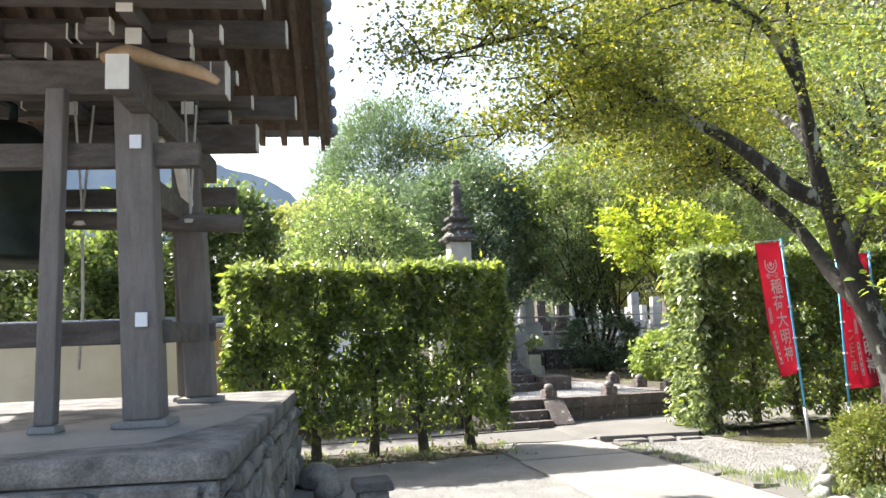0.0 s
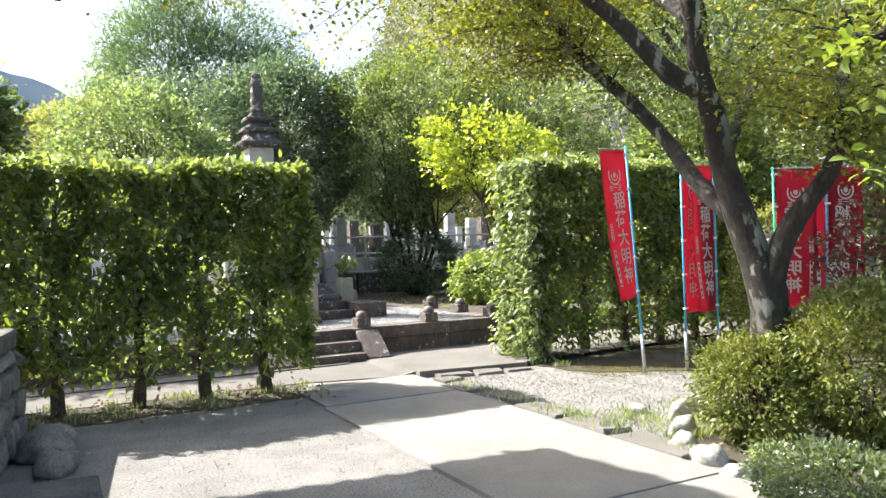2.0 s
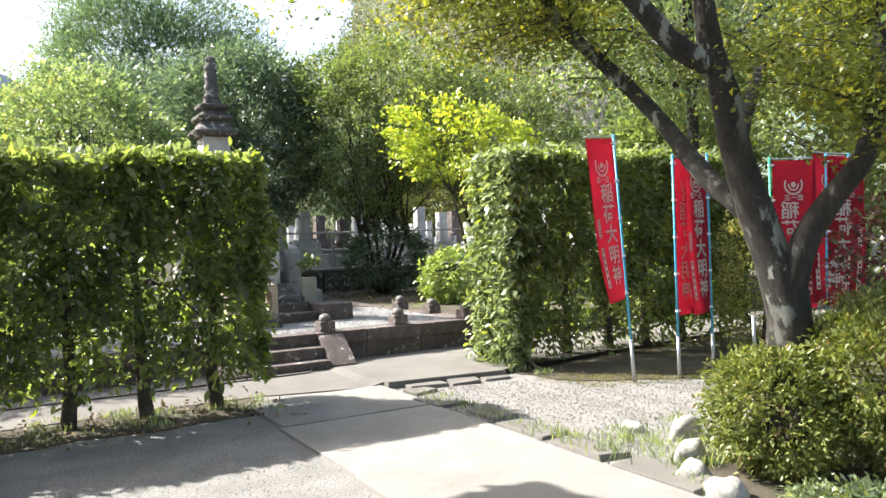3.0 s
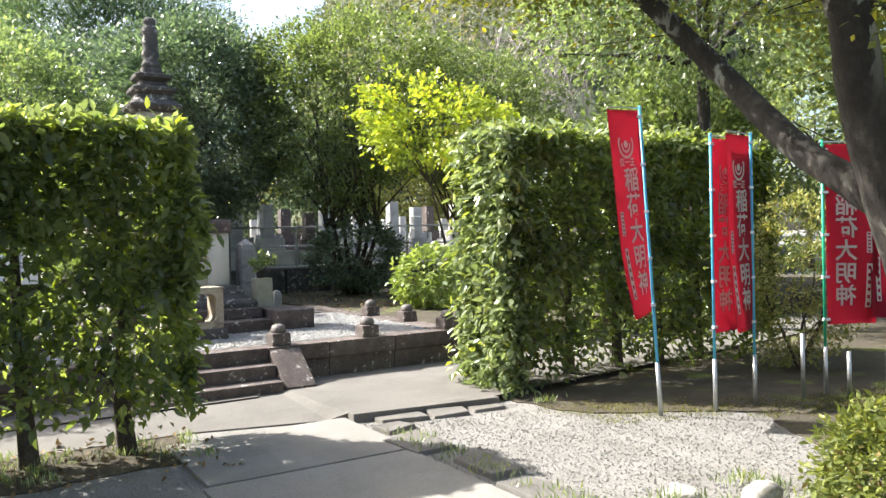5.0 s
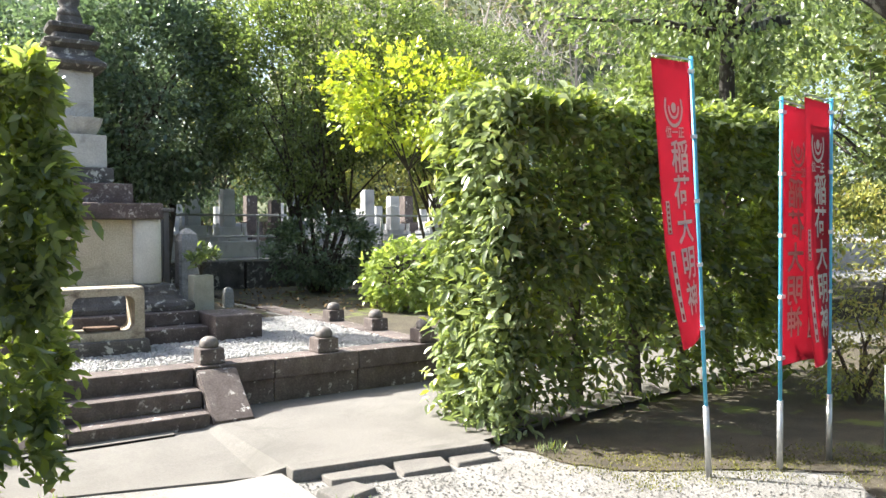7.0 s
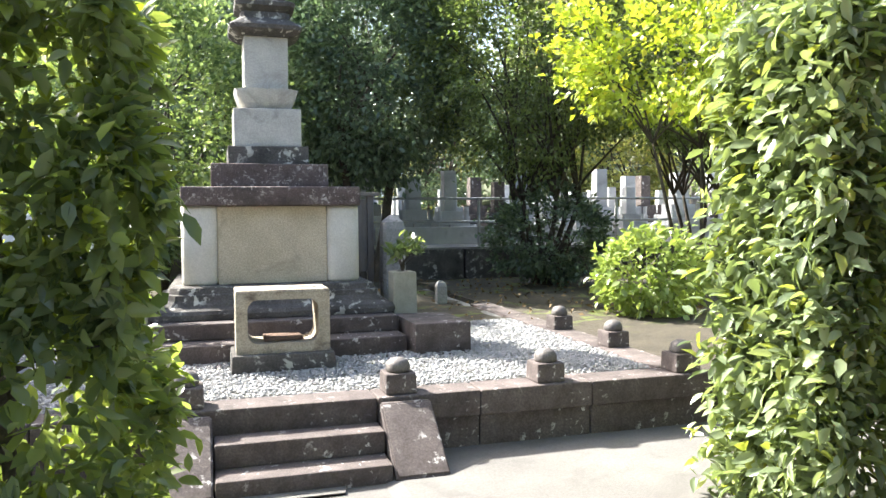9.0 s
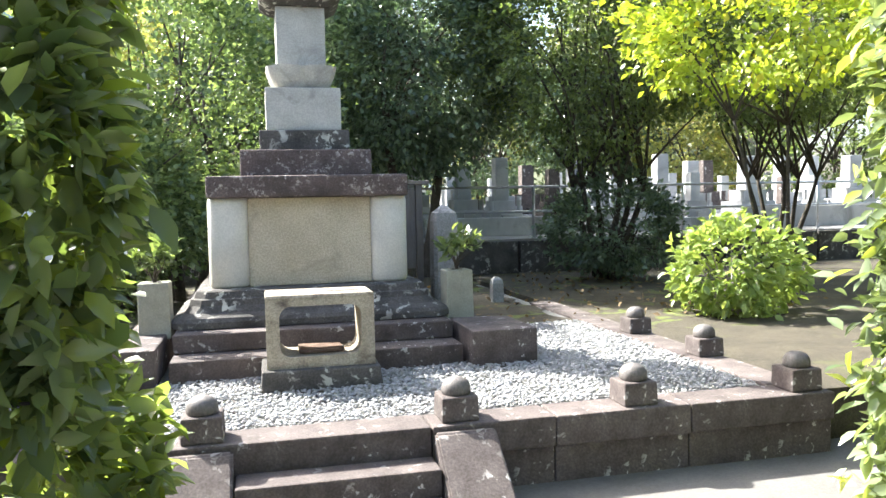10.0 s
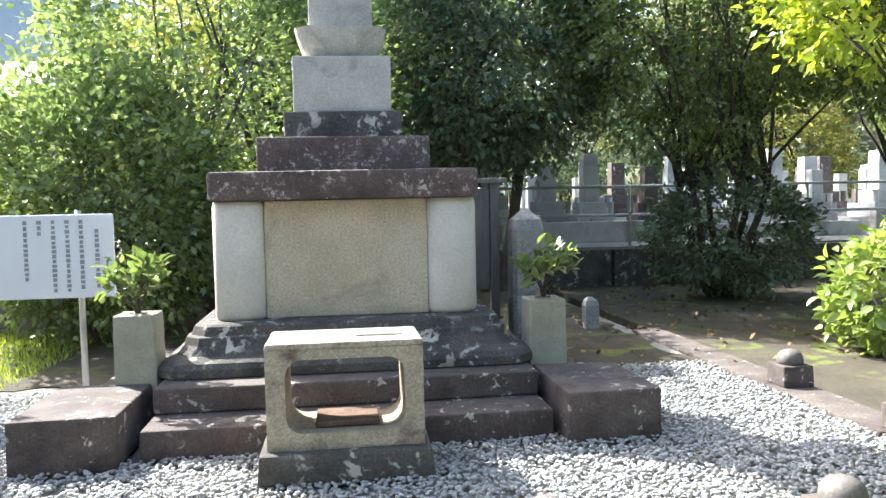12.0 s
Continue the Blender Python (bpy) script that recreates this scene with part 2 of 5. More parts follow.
# brighter leaf colour, painting in sunlight and white glints on the broadleaf trees
LEAF_BRIGHT = leaf_material("broad leaves toned up for sunlight", (0.10, 0.145, 0.085), (0.30, 0.36, 0.20), (1.5, 1.6, 0.8), 0.26, 0.42)
LEAF_OLIVE = leaf_material("olive foliage", (0.23, 0.26, 0.09), (0.44, 0.45, 0.17), (1.4, 1.35, 0.7), 0.42, 0.34, (0.44, 0.36, 0.14), 0.92)
LEAF_SHRUB = leaf_material("clipped azalea leaves", (0.10, 0.13, 0.04), (0.30, 0.33, 0.10), (1.6, 1.6, 0.7), 0.42, 0.3, (0.30, 0.22, 0.10), 0.94)
LEAF_RED = leaf_material("dark red leaves", (0.06, 0.03, 0.025), (0.16, 0.06, 0.05), (1.3, 0.8, 0.6), 0.4, 0.3, (0.09, 0.13, 0.05), 0.7)
LEAF_FAR = leaf_material("far woods foliage", (0.11, 0.135, 0.085), (0.25, 0.27, 0.165), (1.2, 1.2, 0.7), 0.6, 0.3, (0.34, 0.29, 0.23), 0.86)
LEAF_HYDRANGEA = leaf_material("pale hydrangea leaves", (0.23, 0.31, 0.10), (0.44, 0.52, 0.22), (1.3, 1.3, 0.6), 0.3, 0.4)
LEAF_MOSS = leaf_material("moss", (0.08, 0.08, 0.028), (0.20, 0.20, 0.04), (1.2, 1.2, 0.5), 0.8, 0.2)
LEAF_LITTER = leaf_material("fallen leaves", (0.14, 0.09, 0.045), (0.28, 0.19, 0.09), (1, 1, 1), 0.8, 0.1)

# ---- building blocks ----
rng = np.random.default_rng(7)


def mesh_ob(name, bm, material, parent=None, smooth=False):
    me = bpy.data.meshes.new(name)
    bm.to_mesh(me)
    bm.free()
    me.materials.append(material)
    if smooth:
        me.polygons.foreach_set("use_smooth", [True] * len(me.polygons))
    ob = new(name, me)
    ob.parent = parent
    return ob


def part(name, bm, material, parent, label="", smooth=False):
    ob = mesh_ob(name, bm, material, parent, smooth)
    return tagged(ob, label) if label else ob


def thing(name, x, y, z, label, category, group="", turn=0.0, kind=""):
    ob = new(name)
    ob.matrix_basis = pose(x, y, z, 0, 0, turn)
    ob.empty_display_size = 0.2
    return tagged(ob, label, category, group, kind)


def box(bm, x0, x1, y0, y1, z0, z1, bevel=0.0, taper=0.0, jitter=0.0, m=None):
    """A block with rounded edges; taper draws the top in, jitter roughens the corners."""
    tmp = bmesh.new()
    bmesh.ops.create_cube(tmp, size=1.0)
    for v in tmp.verts:
        top = v.co.z > 0
        v.co = Vector(((x0 + x1) / 2 + v.co.x * (x1 - x0 - (2 * taper if top else 0)),
                       (y0 + y1) / 2 + v.co.y * (y1 - y0 - (2 * taper if top else 0)), z1 if top else z0))
        if jitter:
            v.co += Vector([random.uniform(-jitter, jitter) for _ in range(3)])
    if bevel:
        bmesh.ops.bevel(tmp, geom=list(tmp.edges), offset=bevel, segments=2, profile=0.6, affect="EDGES")
    add(bm, tmp, m)
    return bm


def add(bm, tmp, m=None):
    if m is not None:
        tmp.transform(m)
    me = bpy.data.meshes.new("tmp")
    tmp.to_mesh(me)
    tmp.free()
    bm.from_mesh(me)
    bpy.data.meshes.remove(me)


def boxed(*a, **k):
    return box(bmesh.new(), *a, **k)


def lathe(bm, profile, x=0.0, y=0.0, sides=24, square=0.0):
    """Turns a profile of (radius, z) about the vertical; square > 0 pulls the ring towards a square."""
    rings = []
    for r, z in profile:
        ring = []
        for i in range(sides):
            a = 2 * math.pi * (i + 0.5) / sides
            c, s = math.cos(a), math.sin(a)
            k = 1.0 / max(abs(c), abs(s)) if square else 1.0
            k = 1 + (k - 1) * square
            ring.append(bm.verts.new((x + r * c * k, y + r * s * k, z)))
        rings.append(ring)
    for a, b in zip(rings, rings[1:]):
        for i in range(sides):
            bm.faces.new((a[i], a[(i + 1) % sides], b[(i + 1) % sides], b[i]))
    bm.faces.new(rings[0][::-1])
    bm.faces.new(rings[-1])
    return bm


def tube(bm, pts, radii, sides=8):
    """A tapering limb through the points."""
    pts = [Vector(p) for p in pts]
    rings = []
    for i, p in enumerate(pts):
        d = (pts[min(i + 1, len(pts) - 1)] - pts[max(i - 1, 0)]).normalized()
        side = d.cross(Vector((0.31, 0.87, 0.21))).normalized()
        up = d.cross(side)
        r = radii[i] if isinstance(radii, (list, tuple)) else radii
        rings.append([bm.verts.new(p + side * (r * math.cos(2 * math.pi * k / sides)) + up * (r * math.sin(2 * math.pi * k / sides))) for k in range(sides)])
    for a, b in zip(rings, rings[1:]):
        for k in range(sides):
            bm.faces.new((a[k], a[(k + 1) % sides], b[(k + 1) % sides], b[k]))
    bm.faces.new(rings[0][::-1])
    bm.faces.new(rings[-1])
    return bm


def prism(bm, outline, z0, z1):
    """An upright block over a plan outline (counter-clockwise)."""
    lo = [bm.verts.new((x, y, z0)) for x, y in outline]
    hi = [bm.verts.new((x, y, z1)) for x, y in outline]
    n = len(outline)
    for i in range(n):
        bm.faces.new((lo[i], lo[(i + 1) % n], hi[(i + 1) % n], hi[i]))
    bm.faces.new(lo[::-1])
    bm.faces.new(hi)
    return bm


def unit(v):
    return v / np.maximum(np.linalg.norm(v, axis=-1, keepdims=True), 1e-9)


def leaf_mesh(name, at, out, size, material, parent=None, wide=0.42, fine=False, droop=0.35, spread=0.8, smooth=False):
    """One mesh of many separate leaf blades, folded along the rib, at the points, roughly along out."""
    n = len(at)
    d = unit(out + rng.normal(0, spread, (n, 3)) + np.array((0, 0, -droop)))
    side = unit(np.cross(d, rng.normal(0, 1, (n, 3)) * 0.55 + np.array((0, 0, 1.0))))
    nrm = np.cross(side, d)
    ln = (size * rng.uniform(0.65, 1.3, n))[:, None]
    w = ln * wide * 0.5
    fold = w * rng.uniform(0.1, 0.6, n)[:, None]
    if fine:
        v = np.stack([at, at + d * ln * 0.28 + side * w * 0.85 + nrm * fold, at + d * ln * 0.62 + side * w * 0.85 + nrm * fold * 0.8,
                      at + d * ln - nrm * ln * 0.12, at + d * ln * 0.62 - side * w * 0.85 + nrm * fold * 0.8,
                      at + d * ln * 0.28 - side * w * 0.85 + nrm * fold, at + d * ln * 0.55 - nrm * ln * 0.02], axis=1)
        tri = np.array([[0, 6, 1], [1, 6, 2], [2, 6, 3], [3, 6, 4], [4, 6, 5], [5, 6, 0]])
    else:
        v = np.stack([at, at + d * ln * 0.45 + side * w + nrm * fold, at + d * ln, at + d * ln * 0.45 - side * w + nrm * fold], axis=1)
        tri = np.array([[0, 2, 1], [0, 3, 2]])
    k = v.shape[1]
    faces = (tri[None] + (np.arange(n) * k)[:, None, None]).reshape(-1)
    return raw_mesh(name, v.reshape(-1, 3), faces, material, parent)


def raw_mesh(name, verts, tris, material, parent=None, smooth=False):
    me = bpy.data.meshes.new(name)
    nt = len(tris) // 3
    me.vertices.add(len(verts))
    me.vertices.foreach_set("co", np.ascontiguousarray(verts, dtype=np.float32).reshape(-1))
    me.loops.add(nt * 3)
    me.loops.foreach_set("vertex_index", np.ascontiguousarray(tris, dtype=np.int32))
    me.polygons.add(nt)
    me.polygons.foreach_set("loop_start", np.arange(0, nt * 3, 3, dtype=np.int32))
    if smooth:
        me.polygons.foreach_set("use_smooth", np.ones(nt, dtype=bool))
    me.update(calc_edges=True)
    me.materials.append(material)
    ob = new(name, me)
    ob.parent = parent
    return ob


ICO = bmesh.new()
bmesh.ops.create_icosphere(ICO, subdivisions=1, radius=1.0)
ICO_V = np.array([v.co[:] for v in ICO.verts])
ICO_F = np.array([[v.index for v in f.verts] for f in ICO.faces])
ICO.free()


def pebbles(name, at, size, material, flat=0.5, parent=None):
    """One mesh of many small rounded stones."""
    n = len(at)
    s = size[:, None, None] * np.stack([rng.uniform(0.75, 1.35, n), rng.uniform(0.75, 1.35, n), rng.uniform(flat * 0.8, flat * 1.3, n)], axis=1)[:, None, :]
    v = ICO_V[None] * (1 + rng.normal(0, 0.09, (n, len(ICO_V), 1))) * s
    a = rng.uniform(0, 6.28, n)
    c, sn = np.cos(a)[:, None], np.sin(a)[:, None]
    tilt = rng.normal(0, 0.25, n)[:, None]
    z = v[..., 2] + tilt * v[..., 0]
    v = np.stack([v[..., 0] * c - v[..., 1] * sn, v[..., 0] * sn + v[..., 1] * c, z], axis=-1) + at[:, None, :]
    f = (ICO_F[None] + (np.arange(n) * len(ICO_V))[:, None, None]).reshape(-1)
    return raw_mesh(name, v.reshape(-1, 3), f, material, parent, smooth=True)


def rock(bm, x, y, z, sx, sy, sz, seed=0, sub=3):
    tmp = bmesh.new()
    bmesh.ops.create_icosphere(tmp, subdivisions=sub, radius=1.0)
    for v in tmp.verts:
        p = v.co.copy()
        k = 1 + 0.42 * noise.noise(p * 1.1 + Vector((seed * 3.7, 1.3, 2.0))) + 0.2 * noise.noise(p * 2.6 + Vector((seed, 9, 4))) + 0.07 * noise.noise(p * 6 + Vector((4, seed, 4)))
        v.co = Vector((p.x * sx * k, p.y * sy * k, p.z * sz * k)) + Vector((x, y, z))
    add(bm, tmp)
    return bm


def clumps(centre, radii, count, per, spread, shell=0.55, lumps=7, seed=1, squash=1.0):
    """Leaf places in clusters filling the outer part of an uneven crown."""
    r = np.random.default_rng(seed)
    d = unit(r.normal(0, 1, (count, 3)))
    bump = np.ones(count)
    for _ in range(lumps):
        q = unit(r.normal(0, 1, 3))
        bump += 0.20 * np.clip((d @ q - 0.55) / 0.45, 0, 1) * r.choice([-1, 1, 1])
    rad = (shell + (1 - shell) * r.uniform(0, 1, count) ** 0.6) * bump
    c = np.array(centre) + d * rad[:, None] * np.array(radii)
    at = (c[:, None] + r.normal(0, spread, (count, per, 3)) * np.array((1, 1, 0.7))).reshape(-1, 3)
    out = np.repeat(d, per, axis=0)
    return at, out, c


def limbs(bm, base, tips, r0, r1=0.012, bend=0.25, fork=0.45, sides=6, seed=3):
    """Boughs from a base to each tip, bending upwards on the way."""
    r = random.Random(seed)
    b = Vector(base)
    for t in tips:
        t = Vector(t)
        mid = b.lerp(t, fork) + Vector((r.uniform(-1, 1), r.uniform(-1, 1), r.uniform(0.1, 1))) * bend * (t - b).length * 0.3
        q = mid.lerp(t, 0.5) + Vector((r.uniform(-1, 1), r.uniform(-1, 1), r.uniform(-0.3, 0.6))) * bend * 0.2
        tube(bm, [b, b.lerp(mid, 0.5) + Vector((0, 0, 0.03)), mid, q, t], [r0, r0 * 0.8, r0 * 0.6, r0 * 0.35, r1], sides)
    return bm

# ---- ground ----
g = bmesh.new()
for q in ((-900, -900), (900, -900), (900, 900), (-900, 900)):
    g.verts.new((*q, 0.0))
g.faces.new(g.verts)
tagged(mesh_ob("ground", g, GRAVEL_BED), "pale sandy gravel ground, open and dry", "ground", kind="structure")


def ragged(outline, step=0.09, amount=0.2):
    """The outline with its long edges broken into an uneven line."""
    out = []
    for i, (x, y) in enumerate(outline):
        x1, y1 = outline[(i + 1) % len(outline)]
        n_ = max(1, min(110, int(math.hypot(x1 - x, y1 - y) / step)))
        for k_ in range(n_):
            px, py = x + (x1 - x) * k_ / n_, y + (y1 - y) * k_ / n_
            q = Vector((px * 1.3, py * 1.3, 1.0))
            out.append((px + amount * (noise.noise(q) + 0.4 * noise.noise(q * 4.1)), py + amount * (noise.noise(q + Vector((0, 0, 6))) + 0.4 * noise.noise(q * 4.1 + Vector((0, 0, 6))))))
    return out


def slab_sheet(name, outline, z, material, label, category="pavement", depth=0.06):
    if name == "soil_bed":
        outline = ragged(outline)
    return tagged(mesh_ob(name, prism(bmesh.new(), outline, z - depth, z), material), label, category, kind="structure")


# concrete apron between the hedges and the raised plot, and the soil beds
bm = bmesh.new()
rim = [(-6, 10.35, 0.012), (3.3, 10.30, 0.012), (4.4, 9.98, 0.015), (4.56, 9.93, 0.062), (5.95, 9.71, 0.066), (6.2, 9.95, 0.03), (7.3, 10.9, 0.014),
       (16, 11.2, 0.014), (16, 12.6, 0.05), (4.5, 12.6, 0.05), (4.2, 11.2, 0.045), (-6, 11.2, 0.04)]
lo = [bm.verts.new((x, y, -0.05)) for x, y, z in rim]
hi = [bm.verts.new(q) for q in rim]
for i in range(len(rim)):
    j = (i + 1) % len(rim)
    bm.faces.new((lo[i], lo[j], hi[j], hi[i]))
bmesh.ops.triangulate(bm, faces=[bm.faces.new(hi)])
tagged(mesh_ob("pavement", bm, APRON), "pale worn concrete apron in front of the raised plot", "pavement", kind="structure")
slab_sheet("pavement", [(-6, 11.2), (4.2, 11.2), (4.5, 12.6), (-6, 12.6)], 0.04, APRON, "pale worn concrete apron at the foot of the steps")
slab_sheet("soil_bed", [(-0.6, 9.35), (3.35, 9.45), (3.30, 10.29), (-6, 10.34), (-6, 9.6)], 0.008, MOSS, "dark soil strip under the clipped hedge", "soil")
slab_sheet("soil_bed", [(6.15, 9.25), (6.7, 8.6), (7.2, 8.1), (8.2, 7.6), (10.5, 7.2), (17, 7.4), (17, 11.19), (7.35, 10.88), (6.05, 10.0)], 0.012, MOSS,
           "mossy soil bed under hedge and banners", "soil")

# dark sheet for planted soil, spread wider to paint in the shade there
slab_sheet("soil_bed", [(4.85, 2.5), (12, 2.5), (14, 7.5), (10.4, 7.38), (8.2, 7.87), (7.65, 8.1), (6.9, 7.1), (6.35, 6.6), (5.9, 6.65), (5.25, 6.3), (4.8, 5.5), (4.72, 4.4)], 0.009, MOSS,
           "planted bed under maple and azaleas, dark for soil and shade", "soil")

# paved walk of large slabs
for i, (x0, x1, y0, y1) in enumerate([(2.95, 4.42, 1.0, 3.1), (2.96, 4.44, 3.13, 5.2), (2.98, 4.46, 5.22, 7.1),
                                      (3.02, 4.5, 7.12, 8.75), (3.06, 4.53, 8.77, 9.95)]):
    slab_sheet("paving_slab", [(x0, y0), (x1, y0), (x1, y1), (x0, y1)], 0.022 + 0.004 * (i % 3), CONCRETE, "worn concrete paving slab of the walk")
for i, (x0, y0, w, d, a) in enumerate([(4.62, 5.95, 0.30, 0.7, 2), (4.66, 6.75, 0.28, 0.62, -3), (4.68, 7.45, 0.3, 0.6, 4), (4.72, 8.1, 0.26, 0.5, 0),
                                       (4.92, 9.64, 0.44, 0.22, -7), (5.34, 9.56, 0.36, 0.2, -13), (5.72, 9.52, 0.34, 0.17, -6), (4.72, 9.40, 0.3, 0.22, 12), (4.62, 8.85, 0.34, 0.5, 5)]):
    ob = tagged(mesh_ob("edging_stone", boxed(-w / 2, w / 2, -d / 2, d / 2, -0.03, 0.03, 0.012, 0.012, 0.014), APRON),
                "flat grey edging stone beside the walk", "edging stone", "edging stones of the walk")
    ob.matrix_basis = pose(x0, y0, 0.008, 0, 0, a)
kerb = tagged(mesh_ob("kerb", boxed(0, 1.38, -0.07, 0.07, -0.05, 0.078, 0.014, 0, 0.006), APRON), "low concrete kerb along the apron", "kerb", kind="structure")
kerb.matrix_basis = pose(4.55, 9.86, 0, 0, 0, -9)

# ---- raised plot ----
PLAT = 0.43
slab_sheet("raised_bed", [(-6, 11.95), (6.75, 11.95), (6.75, 20.55), (-6, 20.55)], PLAT - 0.03, GRAVEL_BED, "raised gravelled plot behind the stone edge", "plot", 0.5)
slab_sheet("raised_bed", [(6.98, 11.98), (20, 12.2), (20, 20.55), (6.98, 20.55)], PLAT - 0.05, MOSS, "mossy raised bed beside the gravelled plot", "plot", 0.5)


def edge_stone(x0, x1, y0, y1, cap=True):
    ob = thing("edge_stone", (x0 + x1) / 2, (y0 + y1) / 2, 0, "dark lichen-spotted stone block edging the raised plot", "kerb stone", "edge of the raised plot")
    w, d = (x1 - x0) / 2 - 0.004, (y1 - y0) / 2 - 0.004
    part("coping", boxed(-w, w, -d, d, PLAT - 0.17, PLAT, 0.012, 0, 0.003), STONE_DARK, ob)
    part("foot_course", boxed(-w, w, -d + 0.03, d - 0.02, 0, PLAT - 0.172, 0.01), STONE_DARK, ob)
    return ob


xs = [-3.0, -1.9, -0.8, 0.3, 1.4, 2.5, 3.16]
for a, b in zip(xs, xs[1:]):
    edge_stone(a, b, 11.74, 12.02)
for a, b in ((3.16, 4.5), (4.5, 5.2), (5.2, 6.02), (6.02, 6.98)):
    edge_stone(a, b, 11.74, 12.02)
for a, b in zip((12.02, 13.0, 14.1, 15.2), (13.0, 14.1, 15.2, 16.4)):
    edge_stone(6.70, 6.98, a, b)


def post(x, y):
    ob = thing("corner_post", x, y, PLAT, "low dark stone post with a rounded cap", "stone post", "posts of the raised plot")
    part("block", boxed(-0.105, 0.105, -0.105, 0.105, 0, 0.135, 0.014, 0.004), STONE_DARK, ob)
    part("cap", lathe(bmesh.new(), [(0.074, 0.133), (0.08, 0.145), (0.081, 0.165), (0.075, 0.19), (0.061, 0.21), (0.036, 0.224), (0.011, 0.229)], sides=20), STONE_DOME_LIT, ob, smooth=True)
    return ob


for x, y in ((3.34, 11.89), (4.67, 11.89), (5.73, 11.89), (6.82, 11.89), (6.87, 12.98), (6.86, 14.05), (2.3, 11.87), (1.26, 11.87)):
    post(x, y)

# steps with sloping cheek stones
steps = thing("stone_steps", 4.0, 11.74, 0, "three worn dark stone steps up to the raised plot", "steps")
for i in range(2):
    z = 0.14 * (i + 1)
    part("step", boxed(-0.5, 0.5, -0.44 + 0.22 * i, -0.002, z - 0.14 + 0.001, z, 0.012, 0, 0.003), STONE_DARK, steps)


def cheek(x0, x1):
    ob = thing("cheek_stone", (x0 + x1) / 2, 11.74, 0, "sloping lichened stone flanking the steps", "cheek stone", "cheeks of the steps")
    bm = bmesh.new()
    w = (x1 - x0) / 2
    sec = [(-0.48, 0.0), (-0.003, 0.0), (-0.003, 0.405), (-0.05, 0.405), (-0.48, 0.07)]
    a = [bm.verts.new((-w, y, z)) for y, z in sec]
    b = [bm.verts.new((w, y, z)) for y, z in sec]
    for i in range(5):
        bm.faces.new((a[i], a[(i + 1) % 5], b[(i + 1) % 5], b[i]))
    bm.faces.new(a[::-1])
    bm.faces.new(b)
    bmesh.ops.recalc_face_normals(bm, faces=bm.faces)
    bmesh.ops.bevel(bm, geom=list(bm.edges), offset=0.012, segments=2, affect="EDGES")
    part("slope", bm, STONE_DARK, ob)


cheek(3.17, 3.49)
cheek(4.51, 4.84)

# gravel of the plot
n = 33000
pt = np.stack([rng.uniform(1.6, 6.68, n), rng.uniform(12.03, 14.9, n), np.full(n, PLAT - 0.015)], axis=1)
keep = ~((pt[:, 0] > 2.42) & (pt[:, 0] < 5.62) & (pt[:, 1] > 13.3))
pt = pt[keep]
pt[:, 2] += rng.uniform(0, 0.02, len(pt))
tagged(pebbles("pebbles", pt, rng.uniform(0.007, 0.0145, len(pt)), PEBBLE, 0.6), "loose grey river pebbles covering the plot", "gravel", kind="stuff")
n = 15000
pt = np.stack([rng.uniform(4.5, 8.2, n), rng.uniform(5.9, 9.8, n), np.full(n, 0.006)], axis=1)
over = pt[:, 0] * 0.62 + pt[:, 1] - 13.0
pt = pt[over < rng.normal(0.0, 0.3, n)]
n = len(pt)
tagged(pebbles("gravel", pt, rng.uniform(0.003, 0.0075, n), GRAVEL_BED, 0.6), "small grey gravel beside the walk", "gravel", kind="stuff")
n = 3500
pt = np.stack([rng.uniform(0.5, 3.0, n), rng.uniform(4.4, 9.3, n), np.full(n, 0.0)], axis=1)
tagged(pebbles("gravel", pt, rng.uniform(0.004, 0.008, n), GRAVEL_BED, 0.6), "fine sandy grit before the hedge", "gravel", kind="stuff")

slab_sheet("soil_bed", [(-6, 15.0), (5.0, 15.05), (5.7, 14.75), (6.69, 14.6), (6.69, 20.5), (-6, 20.5)], PLAT - 0.022, MOSS,
           "dark soil with moss and fallen leaves behind the gravel", "soil", 0.02)
n = 420
at = np.stack([rng.uniform(5.2, 10.0, n), rng.uniform(14.7, 20.0, n), np.full(n, PLAT - 0.01)], axis=1)
tagged(leaf_mesh("leaf_litter", at, rng.normal(0, 1, (n, 3)) * np.array((1, 1, 0.1)), 0.07, LEAF_LITTER, None, 0.6, droop=0), "scattered ochre fallen leaves on the soil", "leaf litter", kind="stuff")

# ---- monument ----
MX, MY = 4.05, 14.30     # axis of the monument


def block(name, w, d, z0, z1, mat, parent, bevel=0.012, y=0.0, x=0.0, taper=0.0, label=""):
    return part(name, boxed(x - w / 2, x + w / 2, y - d / 2, y + d / 2, z0, z1, bevel, taper, 0.003), mat, parent, label)


mon = thing("stone_monument", MX, MY + 0.55, PLAT, "tall tiered stone memorial tower on a stepped base", "monument")
Z = -PLAT
block("lower_plinth", 1.86, 1.9, -0.03, 0.27, STONE_DARK, mon, y=0.02)
bm = bmesh.new()
lathe(bm, [(1.08, 0.255), (1.08, 0.30), (1.06, 0.33), (0.99, 0.36), (0.95, 0.41), (0.94, 0.455), (0.915, 0.462), (0.90, 0.51), (0.88, 0.52)], sides=64, square=0.97)
part("lotus_base", bm, STONE_BASE, mon)
for sx in (-1, 1):
    for sy in (-1, 1):
        bm = lathe(bmesh.new(), [(0.152, 0.521), (0.163, 0.545), (0.163, 1.19), (0.155, 1.225)], sx * 0.638, sy * 0.6, 40, 0.3)
        part("pillar", bm, STONE_PILLAR, mon, "pale rounded stone pillar", True)
